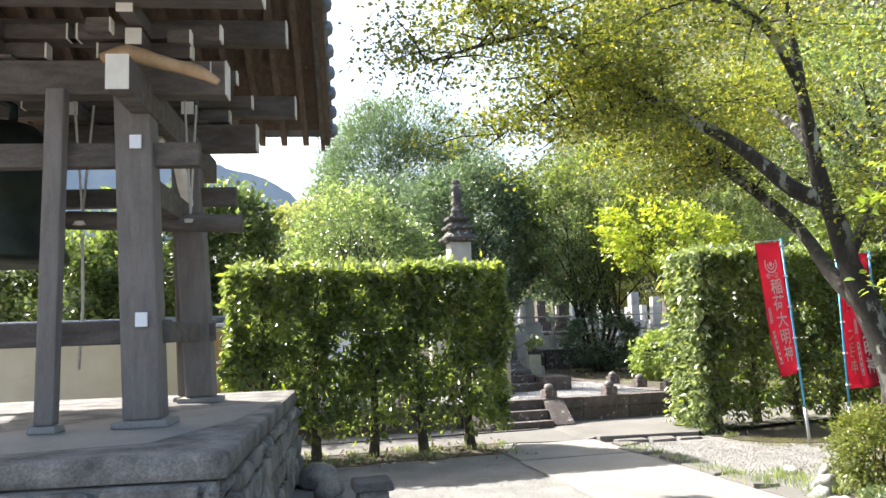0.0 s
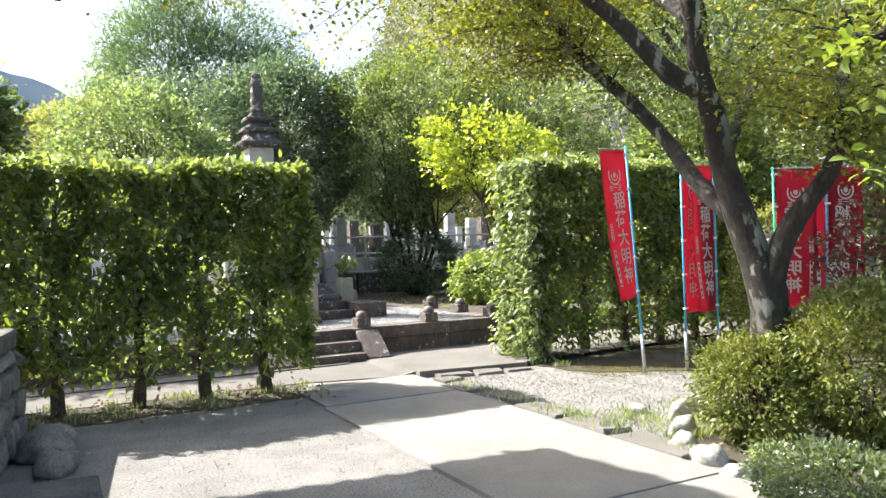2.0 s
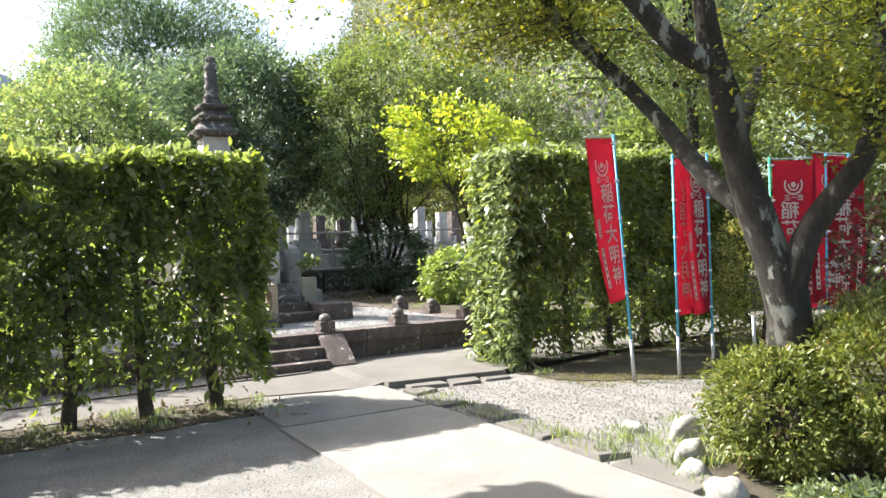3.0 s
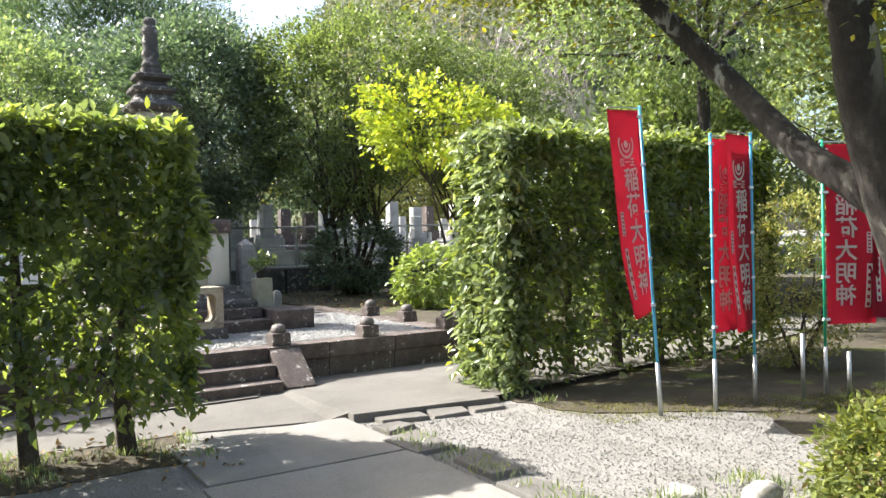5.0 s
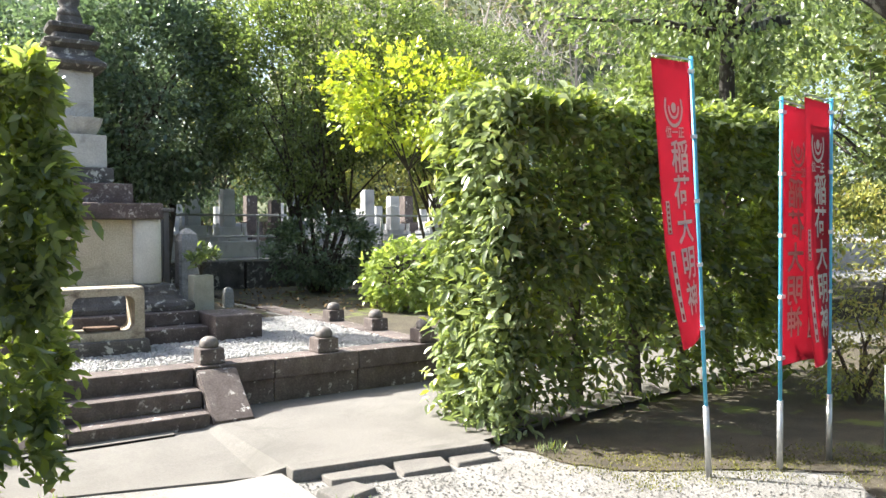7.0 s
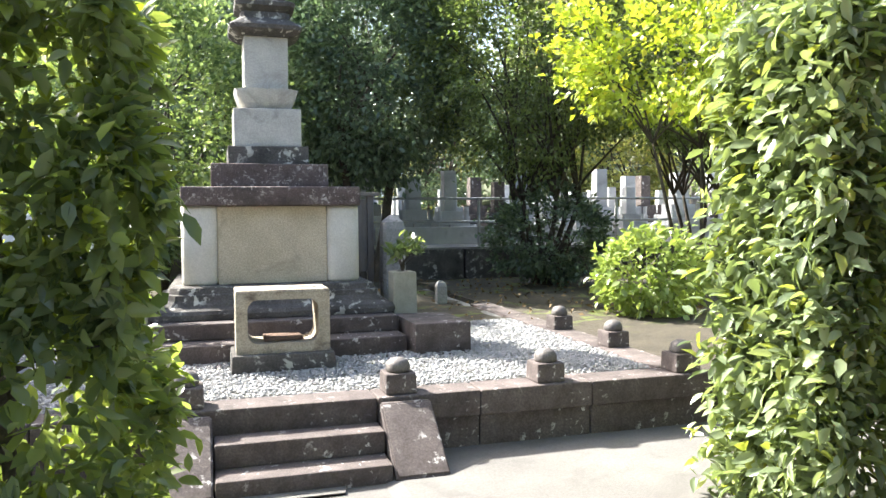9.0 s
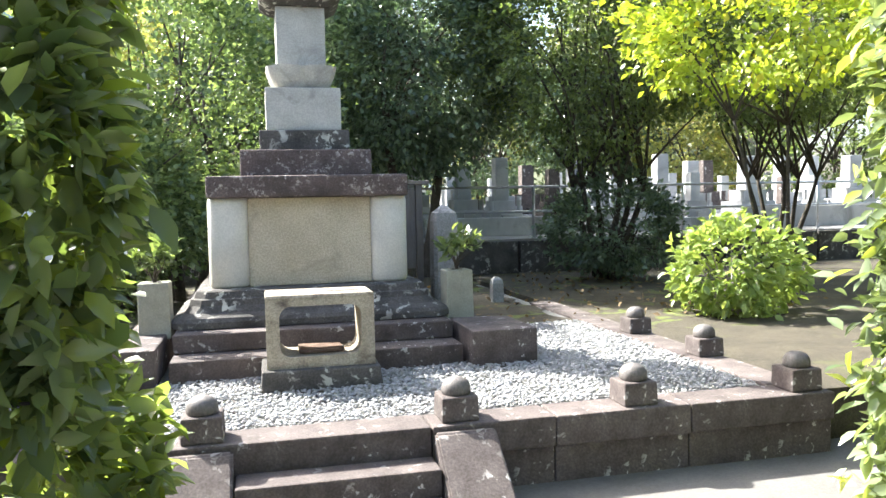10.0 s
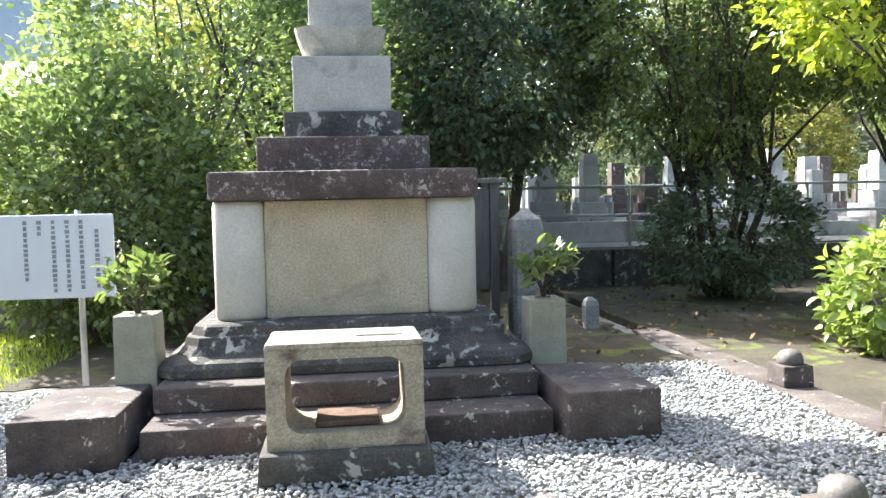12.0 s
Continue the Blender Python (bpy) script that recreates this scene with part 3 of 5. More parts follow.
part("panel", boxed(-0.49, 0.49, -0.70, 0.70, 0.521, 1.224, 0.01), STONE_PANEL, mon, "cream speckled stone panel")
block("cap_slab", 1.585, 1.62, 1.226, 1.40, STONE_CAP, mon, 0.02)
block("upper_tier", 1.07, 1.09, 1.401, 1.62, STONE_CAP, mon, 0.015)
UP = 0.07
block("upper_tier", 0.75, 0.75, 1.551 + UP, 1.725 + UP, STONE_BASE, mon, 0.012)
block("shaft_base", 0.63, 0.63, 1.726 + UP, 2.09 + UP, STONE_LIGHT, mon, 0.012)
bm = lathe(bmesh.new(), [(r_, z_ + UP) for r_, z_ in ((0.225, 2.091), (0.235, 2.105), (0.262, 2.15), (0.282, 2.20), (0.298, 2.25), (0.306, 2.284), (0.235, 2.285))], sides=72, square=0.9)
for v in bm.verts:      # petals: scalloped rim and shallow flutes between them
    k_ = abs(math.sin(math.atan2(v.co.y, v.co.x) * 4))
    up_ = max(0.0, v.co.z - UP - 2.15)
    if math.hypot(v.co.x, v.co.y) > 0.24:
        v.co.x *= 1 - 0.05 * (1 - k_) ** 3
        v.co.y *= 1 - 0.05 * (1 - k_) ** 3
        v.co.z -= 0.14 * up_ * (1 - k_) ** 2
part("lotus_seat", bm, STONE_LIGHT, mon)
block("shaft", 0.415, 0.415, 2.286 + UP, 2.86, STONE_LIGHT, mon, 0.012)
for w0, w1, z0, z1, z2 in ((0.35, 0.24, 2.861, 3.03, 3.09), (0.29, 0.19, 3.091, 3.20, 3.27), (0.24, 0.13, 3.271, 3.37, 3.47)):
    part("roof_tier", lathe(bmesh.new(), [(w1 + 0.02, z0), (w0 * 0.97, z0 + 0.05), (w0, z0 + 0.085), (w0 * 0.96, z0 + 0.1), (w1, z1), (w1 * 0.96, z2)], sides=40, square=0.9), STONE_BASE, mon)
part("finial", lathe(bmesh.new(), [(0.10, 3.471), (0.125, 3.50), (0.11, 3.55), (0.085, 3.58), (0.11, 3.63), (0.115, 3.68), (0.09, 3.73), (0.10, 3.78), (0.105, 3.84),
                                   (0.085, 3.90), (0.10, 3.93), (0.11, 3.985), (0.09, 4.03), (0.065, 4.05), (0.085, 4.08), (0.085, 4.12), (0.05, 4.155), (0.012, 4.165)], sides=20), STONE_BASE, mon, smooth=True)
mon.matrix_basis = pose(MX, MY + 0.55, PLAT + 0.024)

# steps up to the monument
ms = thing("plinth_steps", MX, 13.9, PLAT, "dark stone steps at the foot of the monument", "steps")
part("step", boxed(-1.03, 1.03, -0.62, 0.0, -0.01, 0.14, 0.012, 0, 0.003), STONE_DARK, ms)
part("step", boxed(-1.03, 1.03, -0.32, 0.0, 0.141, 0.272, 0.012, 0, 0.003), STONE_DARK, ms)


def flank(x0, x1):
    ob = thing("flank_block", (x0 + x1) / 2, 13.52, PLAT, "squat dark stone block beside the monument steps", "stone block", "blocks beside the steps")
    w = (x1 - x0) / 2
    part("block", boxed(-w, w, -0.36, 0.36, -0.02, 0.25, 0.014, 0.0, 0.006), STONE_DARK, ob)


flank(2.46, 2.95)
flank(5.12, 5.61)


def plinth_side(x0, x1):
    ob = thing("side_plinth", (x0 + x1) / 2, 14.3, PLAT, "low stone ledge carrying a flower vase", "ledge", "ledges beside the monument")
    w = (x1 - x0) / 2
    part("block", boxed(-w, w, -0.42, 0.9, -0.02, 0.21, 0.014, 0.0, 0.004), STONE_DARK, ob)


plinth_side(2.62, 2.945)
plinth_side(5.115, 5.44)


def vase(x, y, seed):
    ob = thing("flower_vase", x, y, PLAT + 0.21, "square pale stone vase holding green sprigs", "vase", "vases of the monument")
    bm = boxed(-0.115, 0.115, -0.115, 0.115, 0, 0.42, 0.012, 0.004)
    part("body", bm, VASE, ob)
    part("mouth", lathe(bmesh.new(), [(0.05, 0.4205), (0.05, 0.424)], sides=16), STONE_BASE, ob)
    bm = bmesh.new()
    r = random.Random(seed)
    tips = [(r.uniform(-0.13, 0.13), r.uniform(-0.13, 0.13), 0.42 + r.uniform(0.14, 0.28)) for _ in range(9)]
    limbs(bm, (0, 0, 0.40), tips, 0.008, 0.003, 0.3, sides=5, seed=seed)
    part("stalk", bm, BARK_DARK, ob)
    c = np.array(tips)
    at = np.concatenate([c + rng.normal(0, 0.036, c.shape) for _ in range(16)])
    tagged(leaf_mesh("greenery", at, unit(at - np.array((0, 0, 0.4))), 0.085, LEAF_TREE, ob, 0.5, True), kind="stuff")


vase(5.22, 14.0, 4)
vase(2.87, 13.96, 9)

# offering table: a thick stone frame, open through the middle
tab = thing("offering_table", 4.02, 13.06, PLAT, "mottled stone offering table with a rounded open front", "offering table")
part("plinth", boxed(-0.39, 0.39, -0.26, 0.24, -0.01, 0.125, 0.014, 0.01, 0.005), STONE_BASE, tab)
bm = bmesh.new()
W, D, H, Z0 = 0.35, 0.19, 0.45, 0.126
outer = [(-W, Z0), (W, Z0), (W, Z0 + H), (-W, Z0 + H)]
hole = []
for cx, cz, a0 in ((0.19, Z0 + 0.15, -90), (0.19, Z0 + 0.33, 0), (-0.19, Z0 + 0.33, 90), (-0.19, Z0 + 0.15, 180)):
    for k in range(7):
        a = radians(a0 + 15 * k)
        hole.append((cx + 0.075 * math.cos(a), cz + 0.075 * math.sin(a)))
for y in (-D, D):
    o = [bm.verts.new((x, y, z)) for x, z in outer]
    h = [bm.verts.new((x, y, z)) for x, z in hole]
    es = [bm.edges.new((q[i], q[(i + 1) % len(q)])) for q in (o, h) for i in range(len(q))]
    bmesh.ops.triangle_fill(bm, use_beauty=True, edges=es)
bm.verts.ensure_lookup_table()
no = len(outer) + len(hole)
for s, c in ((0, 4), (4, len(hole))):
    for i in range(c):
        j = (i + 1) % c
        bm.faces.new((bm.verts[s + i], bm.verts[s + j], bm.verts[no + s + j], bm.verts[no + s + i]))
bmesh.ops.recalc_face_normals(bm, faces=bm.faces)
part("frame", bm, STONE_TABLE, tab)
part("top_slab", boxed(-0.352, 0.352, -0.195, 0.195, Z0 + H + 0.0005, Z0 + H + 0.03, 0.012, 0.004, 0.002), STONE_TABLE, tab)
part("groove", boxed(0.05, 0.27, -0.06, -0.02, Z0 + H + 0.0305, Z0 + H + 0.033), STONE_BASE, tab)
part("tray", boxed(-0.14, 0.15, -0.12, 0.12, Z0 + 0.078, Z0 + 0.108, 0.006, 0, 0.004), TRAY, tab, "rusty brown tray")

# ---- retaining wall, rail and graveyard terrace ----
TER = 0.95
slab_sheet("terrace", [(-40, 20.75), (60, 20.75), (60, 60), (-40, 60)], TER, CONCRETE, "raised concrete terrace of the graveyard", "terrace", 0.95)
for i in range(16):
    ob = tagged(mesh_ob("wall_block", boxed(-0.98, 0.98, -0.12, 0.12, 0.0, 0.93, 0.015, 0, 0.004), STONE_BASE), "dark stained retaining wall block", "retaining wall", "retaining wall", kind="structure")
    ob.matrix_basis = pose(-3 + 2 * i, 20.62, 0)


def railing(x0, x1, y, posts):
    ob = thing("railing", x0, y, TER, "galvanised pipe railing along the terrace edge", "railing")
    for z in (0.92, 0.48):
        part("rail", tube(bmesh.new(), [(0, 0, z), (x1 - x0, 0, z)], 0.024), STEEL, ob, smooth=True)
    for k in range(posts):
        px = 1.13 + 2.97 * k
        p = part("post", tube(bmesh.new(), [(px, 0, 0), (px, 0, 0.92)], 0.028), STEEL, ob, smooth=True)
        part("foot_plate", boxed(px - 0.06, px + 0.06, -0.06, 0.06, 0, 0.012), STEEL, p)


railing(4.35, 23.45, 21.0, 7)

# grass along the hedge foot, the edging and among the rocks
r = np.random.default_rng(31)
seed_at = np.concatenate([np.stack([r.uniform(-0.2, 3.3, 90), r.uniform(9.45, 10.3, 90)], axis=1),
                          np.stack([r.uniform(4.55, 4.75, 40), r.uniform(5.6, 9.2, 40)], axis=1),
                          np.stack([r.uniform(4.75, 5.9, 90), r.uniform(5.9, 7.0, 90)], axis=1),
                          np.stack([r.uniform(6.1, 6.3, 4), r.uniform(9.2, 9.5, 4)], axis=1)])
at = np.concatenate([np.repeat(seed_at, 14, axis=0) + r.normal(0, 0.045, (len(seed_at) * 14, 2)), np.full((len(seed_at) * 14, 1), 0.015)], axis=1)
tagged(leaf_mesh("grass", at, np.tile((0.0, 0.0, 1.0), (len(at), 1)), 0.075, LEAF_FRESH, None, 0.12, False, -0.2, 0.45), "sparse tufts of short grass and weeds", "grass", kind="stuff")

# moss cushions along the edge of the banner bed
r = np.random.default_rng(37)
along = r.uniform(0, 1, 150)
mc = np.stack([6.25 + 2.6 * along, 9.15 - 1.62 * along ** 0.75], axis=1) + r.normal(0, 0.2, (150, 2))
mc = np.concatenate([mc, np.stack([r.uniform(8.0, 9.6, 60), r.uniform(7.5, 7.9, 60)], axis=1)])
at = np.concatenate([np.repeat(mc, 45, axis=0) + r.normal(0, 0.06, (len(mc) * 45, 2)), np.full((len(mc) * 45, 1), 0.010)], axis=1)
tagged(leaf_mesh("moss", at, np.tile((0.0, 0.0, 1.0), (len(at), 1)), 0.016, LEAF_MOSS, None, 0.5, False, 0.0, 0.9), "low yellow-green moss cushions on the soil", "moss", kind="stuff")

# ---- graves ----


def grave(x, y, s, kind_no, seed):
    r = random.Random(seed)
    dark = seed % 5 == 2
    STONE = STONE_DARK if dark else STONE_GREY
    ob = thing("gravestone", x, y, TER, "dark weathered family gravestone on a stepped base" if dark else "pale grey family gravestone on a stepped base", "gravestone", "gravestones of the terrace", r.uniform(-4, 4))
    part("base", boxed(-0.55 * s, 0.55 * s, -0.5 * s, 0.5 * s, 0, 0.28 * s, 0.01), STONE_GREY, ob)
    part("step", boxed(-0.38 * s, 0.38 * s, -0.36 * s, 0.36 * s, 0.281 * s, 0.52 * s, 0.01), STONE, ob)
    part("pedestal", boxed(-0.26 * s, 0.26 * s, -0.25 * s, 0.25 * s, 0.521 * s, 0.74 * s, 0.01), STONE, ob)
    h = (1.5, 1.25, 1.1)[kind_no % 3] * s
    part("shaft", boxed(-0.15 * s, 0.15 * s, -0.15 * s, 0.15 * s, 0.741 * s, 0.741 * s + h * 0.62, 0.012, 0.01), STONE, ob)
    for sx in (-1, 1):
        part("flower_holder", lathe(bmesh.new(), [(0.05 * s, 0.521 * s), (0.055 * s, 0.72 * s), (0.07 * s, 0.74 * s)], sx * 0.32 * s, -0.3 * s, 10), STONE, ob)
    part("incense_box", boxed(-0.12 * s, 0.12 * s, -0.48 * s, -0.37 * s, 0.281 * s, 0.44 * s, 0.008), STONE, ob)
    return ob


k = 0
for row in range(4):
    for i in range(20):
        k += 1
        gx = 3.2 + i * 1.08 + 0.5 * row + random.uniform(-0.25, 0.25)
        if row == 0 and gx < 6.0:
            continue
        grave(gx, 23.2 + row * 2.1 + random.uniform(-0.3, 0.3), random.uniform(0.6, 1.15), k, k)

# flat grey low wall of the graves behind the rail
for i in range(6):
    ob = tagged(mesh_ob("grave_curb", boxed(-1.3 - 0.2 * (i % 3), 1.7, -0.09, 0.09, 0, (0.36, 0.26, 0.44)[i % 3], 0.012), STONE_GREY), "low polished grey kerb wall of a grave plot", "grave kerb", "grave kerbs")
    ob.matrix_basis = pose(8.0 + i * 3.6, 22.25 + 0.12 * (i % 2), TER)

# weathered upright stones beside the monument
mk = thing("grave_marker", 5.44, 15.35, PLAT - 0.05, "weathered dark stone marker with a pointed top", "stone marker")
bm = bmesh.new()
lathe(bm, [(0.125, 0.0), (0.13, 0.5), (0.125, 1.05), (0.11, 1.13), (0.02, 1.21)], sides=24, square=0.92)
part("slab", bm, MARKER, mk)
part("foot", boxed(-0.2, 0.2, -0.2, 0.2, -0.02, 0.12, 0.02), STONE_BASE, mk)
mk2 = thing("small_marker", 6.4, 16.7, PLAT - 0.05, "small weathered grey stone marker", "stone marker")
part("slab", lathe(bmesh.new(), [(0.07, 0), (0.07, 0.25), (0.055, 0.3), (0.02, 0.33)], sides=20, square=0.85), MARKER, mk2)
lt = thing("wooden_noticeboard", 4.93, 15.55, PLAT - 0.03, "grey weathered wooden notice frame behind the monument", "notice frame")
for sx in (-1, 1):
    part("post", boxed(sx * 0.3 - 0.035, sx * 0.3 + 0.035, -0.035, 0.035, 0, 1.40, 0.006), WOOD, lt)
part("board", boxed(-0.262, 0.262, -0.015, 0.015, 0.55, 1.36, 0.004), WOOD, lt)
part("top_rail", boxed(-0.4, 0.4, -0.06, 0.06, 1.401, 1.44, 0.006), WOOD, lt)

# grass beyond the sign, its sunlight put into the lime tone
r = np.random.default_rng(41)
at = np.stack([r.uniform(-3.2, 1.7, 9000), r.uniform(15.1, 17.6, 9000), np.full(9000, PLAT - 0.025)], axis=1)
tagged(leaf_mesh("grass", at, np.tile((0.0, 0.0, 1.0), (9000, 1)), 0.08, LEAF_LIME, None, 0.12, False, -0.2, 0.5), "short grass behind the sign in a sunlit lime tone", "grass", kind="stuff")

# explanatory sign
sg = thing("information_sign", 1.99, 14.55, PLAT - 0.03, "white painted notice board with columns of dark writing", "sign")
part("board", boxed(-0.62, 0.60, -0.012, 0.012, 0.70, 1.225, 0.006), WHITE_PAINT, sg)
for sx in (-0.45, 0.38):
    part("post", tube(bmesh.new(), [(sx, 0.03, 0), (sx, 0.03, 1.25)], 0.02), STEEL, sg, smooth=True)
for c in range(6):
    x = 0.50 - c * 0.083 - (0.01 if c else 0.0)
    z = 1.19 - (0.06 if c == 0 else 0.0)
    while z > (0.76, 0.75, 0.74, 0.73, 1.09, 0.82)[c]:
        h = random.uniform(0.018, 0.026)
        ww = random.uniform(0.009, 0.014)
        part("character", boxed(x - ww, x + ww, -0.0150, -0.0125, z - h, z), INK, sg)
        z -= h + random.uniform(0.006, 0.012)

# ---- banners ----
CHARS = "稲荷大明神"


def text_mesh(body, size, parent, x, z, y, turn=0.0, mirror=False, name="lettering"):
    cu = bpy.data.curves.new("lettering", "FONT")
    cu.body, cu.size, cu.align_x, cu.align_y = body, size, "CENTER", "CENTER"
    cu.offset, cu.extrude, cu.resolution_u = size * 0.018, 0.0, 2
    tmp = new("lettering", cu)
    me = bpy.data.meshes.new_from_object(tmp.evaluated_get(bpy.context.evaluated_depsgraph_get()))
    bpy.data.objects.remove(tmp)
    bpy.data.curves.remove(cu)
    me.materials.clear()
    me.materials.append(PRINT)
    ob = new(name, me)
    ob.parent = parent
    ob.matrix_basis = Matrix.Translation((x, y, z)) @ Euler((radians(90), 0, radians(turn))).to_matrix().to_4x4() @ Matrix.Diagonal((-1 if mirror else 1, 1, 1, 1))
    return ob


def wave(x, z, w, amp):
    return amp * (math.sin(x / w * 3.0 + z * 1.7) + 0.5 * math.sin(z * 4.1 + x * 6))


def banner(x, y, turn, lean, flip, pole_mat, w=0.44, h=1.66, z0=0.86, amp=0.018, ground=0.03, twist=0.0):
    """A nobori: steel stake, plastic pole, cross rod, cloth with loops. Local x runs from the pole along the cloth."""
    ob = thing("nobori_banner", x, y, ground, "red cloth shrine banner with white lettering on a plastic pole", "banner", "banners along the hedge")
    ob.matrix_basis = Matrix.Translation((x, y, ground)) @ Euler((0, radians(lean), 0)).to_matrix().to_4x4() @ Euler((0, 0, radians(turn))).to_matrix().to_4x4()
    part("stake", tube(bmesh.new(), [(0, 0, -0.03), (0, 0, 0.42)], 0.019, 12), STEEL, ob, "bare steel stake", smooth=True)
    part("pole", tube(bmesh.new(), [(0, 0, 0.40), (0, 0, z0 + h + 0.04)], 0.0125, 12), pole_mat, ob, smooth=True)
    part("cross_rod", tube(bmesh.new(), [(-0.03, 0, z0 + h + 0.02), (w + 0.03, 0, z0 + h + 0.02)], 0.006, 8), STEEL, ob)

    def on_cloth(i, j, lift=0.0):
        """A place on the hanging cloth, i along its width and j up from its foot, turned about the pole towards the foot."""
        d = wave(i, j, w, amp) * (0.3 + i / w) * (1.15 - 0.9 * j / h) + lift
        a = radians(twist) * (1 - j / h) ** 1.3
        return (0.03 + i * math.cos(a) - d * math.sin(a), i * math.sin(a) + d * math.cos(a), z0 + j)

    bm = bmesh.new()
    nx, nz = 10, 30
    grid = [[bm.verts.new(on_cloth(i / nx * w, j / nz * h)) for i in range(nx + 1)] for j in range(nz + 1)]
    for j in range(nz):
        for i in range(nx):
            bm.faces.new((grid[j][i], grid[j][i + 1], grid[j + 1][i + 1], grid[j + 1][i]))
    geom = bmesh.ops.solidify(bm, geom=list(bm.faces), thickness=0.0012)
    cloth = part("cloth", bm, RED, ob, smooth=True)
    for k2 in range(5):
        z = z0 + 0.05 + (h - 0.1) * k2 / 4
        part("loop", boxed(-0.018, 0.05, -0.012, 0.012, z - 0.012, z + 0.012, 0.003), WHITE_PAINT, ob)

    def put(body, size, px, pz):
        for side in (-1, 1):
            u = (w - px) if flip else px
            t = text_mesh(body, size, cloth, 0, 0, 0)
            me = t.data
            for v in me.vertices:
                lx = (-v.co.x if flip else v.co.x) + u + 0.03
                lz = v.co.y + pz
                v.co = on_cloth(lx - 0.03, lz - z0, side * 0.0028)
            t.matrix_basis = Matrix.Identity(4)

    for i, ch in enumerate(CHARS):
        put(ch, 0.205, w * 0.60, z0 + h * (0.655 - i * 0.126))
    put("位一正", 0.072, w * 0.5, z0 + h * 0.745)
    # small side columns: white bars with unreadable red marks
    for za, zb in ((0.395, 0.51), (0.09, 0.335)):
        for side in (-1, 1):
            col, marks = bmesh.new(), bmesh.new()
            for b2, x0, x1, cells, lift in ((col, 0.79, 0.89, 8, 0.0028), (marks, 0.815, 0.865, 0, 0.0036)):
                rows_ = [(za + (zb - za) * j / 8, za + (zb - za) * (j + 1) / 8) for j in range(8)] if cells else [
                    (za + (zb - za) * (j + 0.2) / 6, za + (zb - za) * (j + 0.7) / 6) for j in range(6)]
                for lo, hi in rows_:
                    vs = []
                    for fx, fz in ((x0, lo), (x1, lo), (x1, hi), (x0, hi)):
                        i, j = fx * w, fz * h
                        vs.append(b2.verts.new(on_cloth(i, j, side * lift)))
                    b2.faces.new(vs)
            part("side_column", col, PRINT, cloth)
            tagged(part("side_marks", marks, RED, cloth), kind="stuff")
    # flame-and-jewel crest, drawn as plain shapes
    bm = bmesh.new()
    cx, cz = w * 0.5 + 0.03, z0 + h * 0.84
    for side in (-1, 1):
        for (r0, r1, a0, a1) in ((0.105, 0.085, 150, 390), (0.062, 0.045, 170, 370), (0.028, 0.0, 0, 360)):
            nseg = 20
            pin, pout = [], []
            for s in range(nseg + 1):
                a = radians(a0 + (a1 - a0) * s / nseg)
                for r, lst in ((r0, pout), (r1, pin)):
                    lx, lz = cx + r * math.cos(a), cz + r * math.sin(a) * 1.1 - 0.01
                    lst.append(bm.verts.new(on_cloth(lx - 0.03, lz - z0, side * 0.0028)))
            for s in range(nseg):
                bm.faces.new((pout[s], pout[s + 1], pin[s + 1], pin[s]))
    part("crest", bm, PRINT, cloth)
    return ob


banner(6.73, 8.42, 190, -4, True, BLUE_POLE, w=0.42, twist=14)
banner(7.20, 8.24, 10, 0, True, BLUE_POLE, w=0.42, z0=0.64, twist=-8)
banner(7.64, 8.17, 191, 0, True, BLUE_POLE, w=0.42, z0=0.66, twist=8)
banner(8.52, 8.06, -30, 0, True, GREEN_POLE, w=0.46, z0=0.62, amp=0.03)
banner(8.98, 7.74, -20, 2, True, BLUE_POLE, z0=0.64, amp=0.03)
banner(9.26, 7.68, 165, 3, True, BLUE_POLE, z0=0.66)
for x, y, h in ((8.17, 8.06, 0.6), (8.56, 7.86, 0.42)):
    ob = thing("empty_stake", x, y, 0.03, "empty galvanised steel banner stake in the soil", "stake", "banner stakes")
    part("tube", tube(bmesh.new(), [(0, 0, -0.03), (0, 0, h - 0.03)], 0.019, 12), STEEL, ob, smooth=True)

# ---- hedges ----


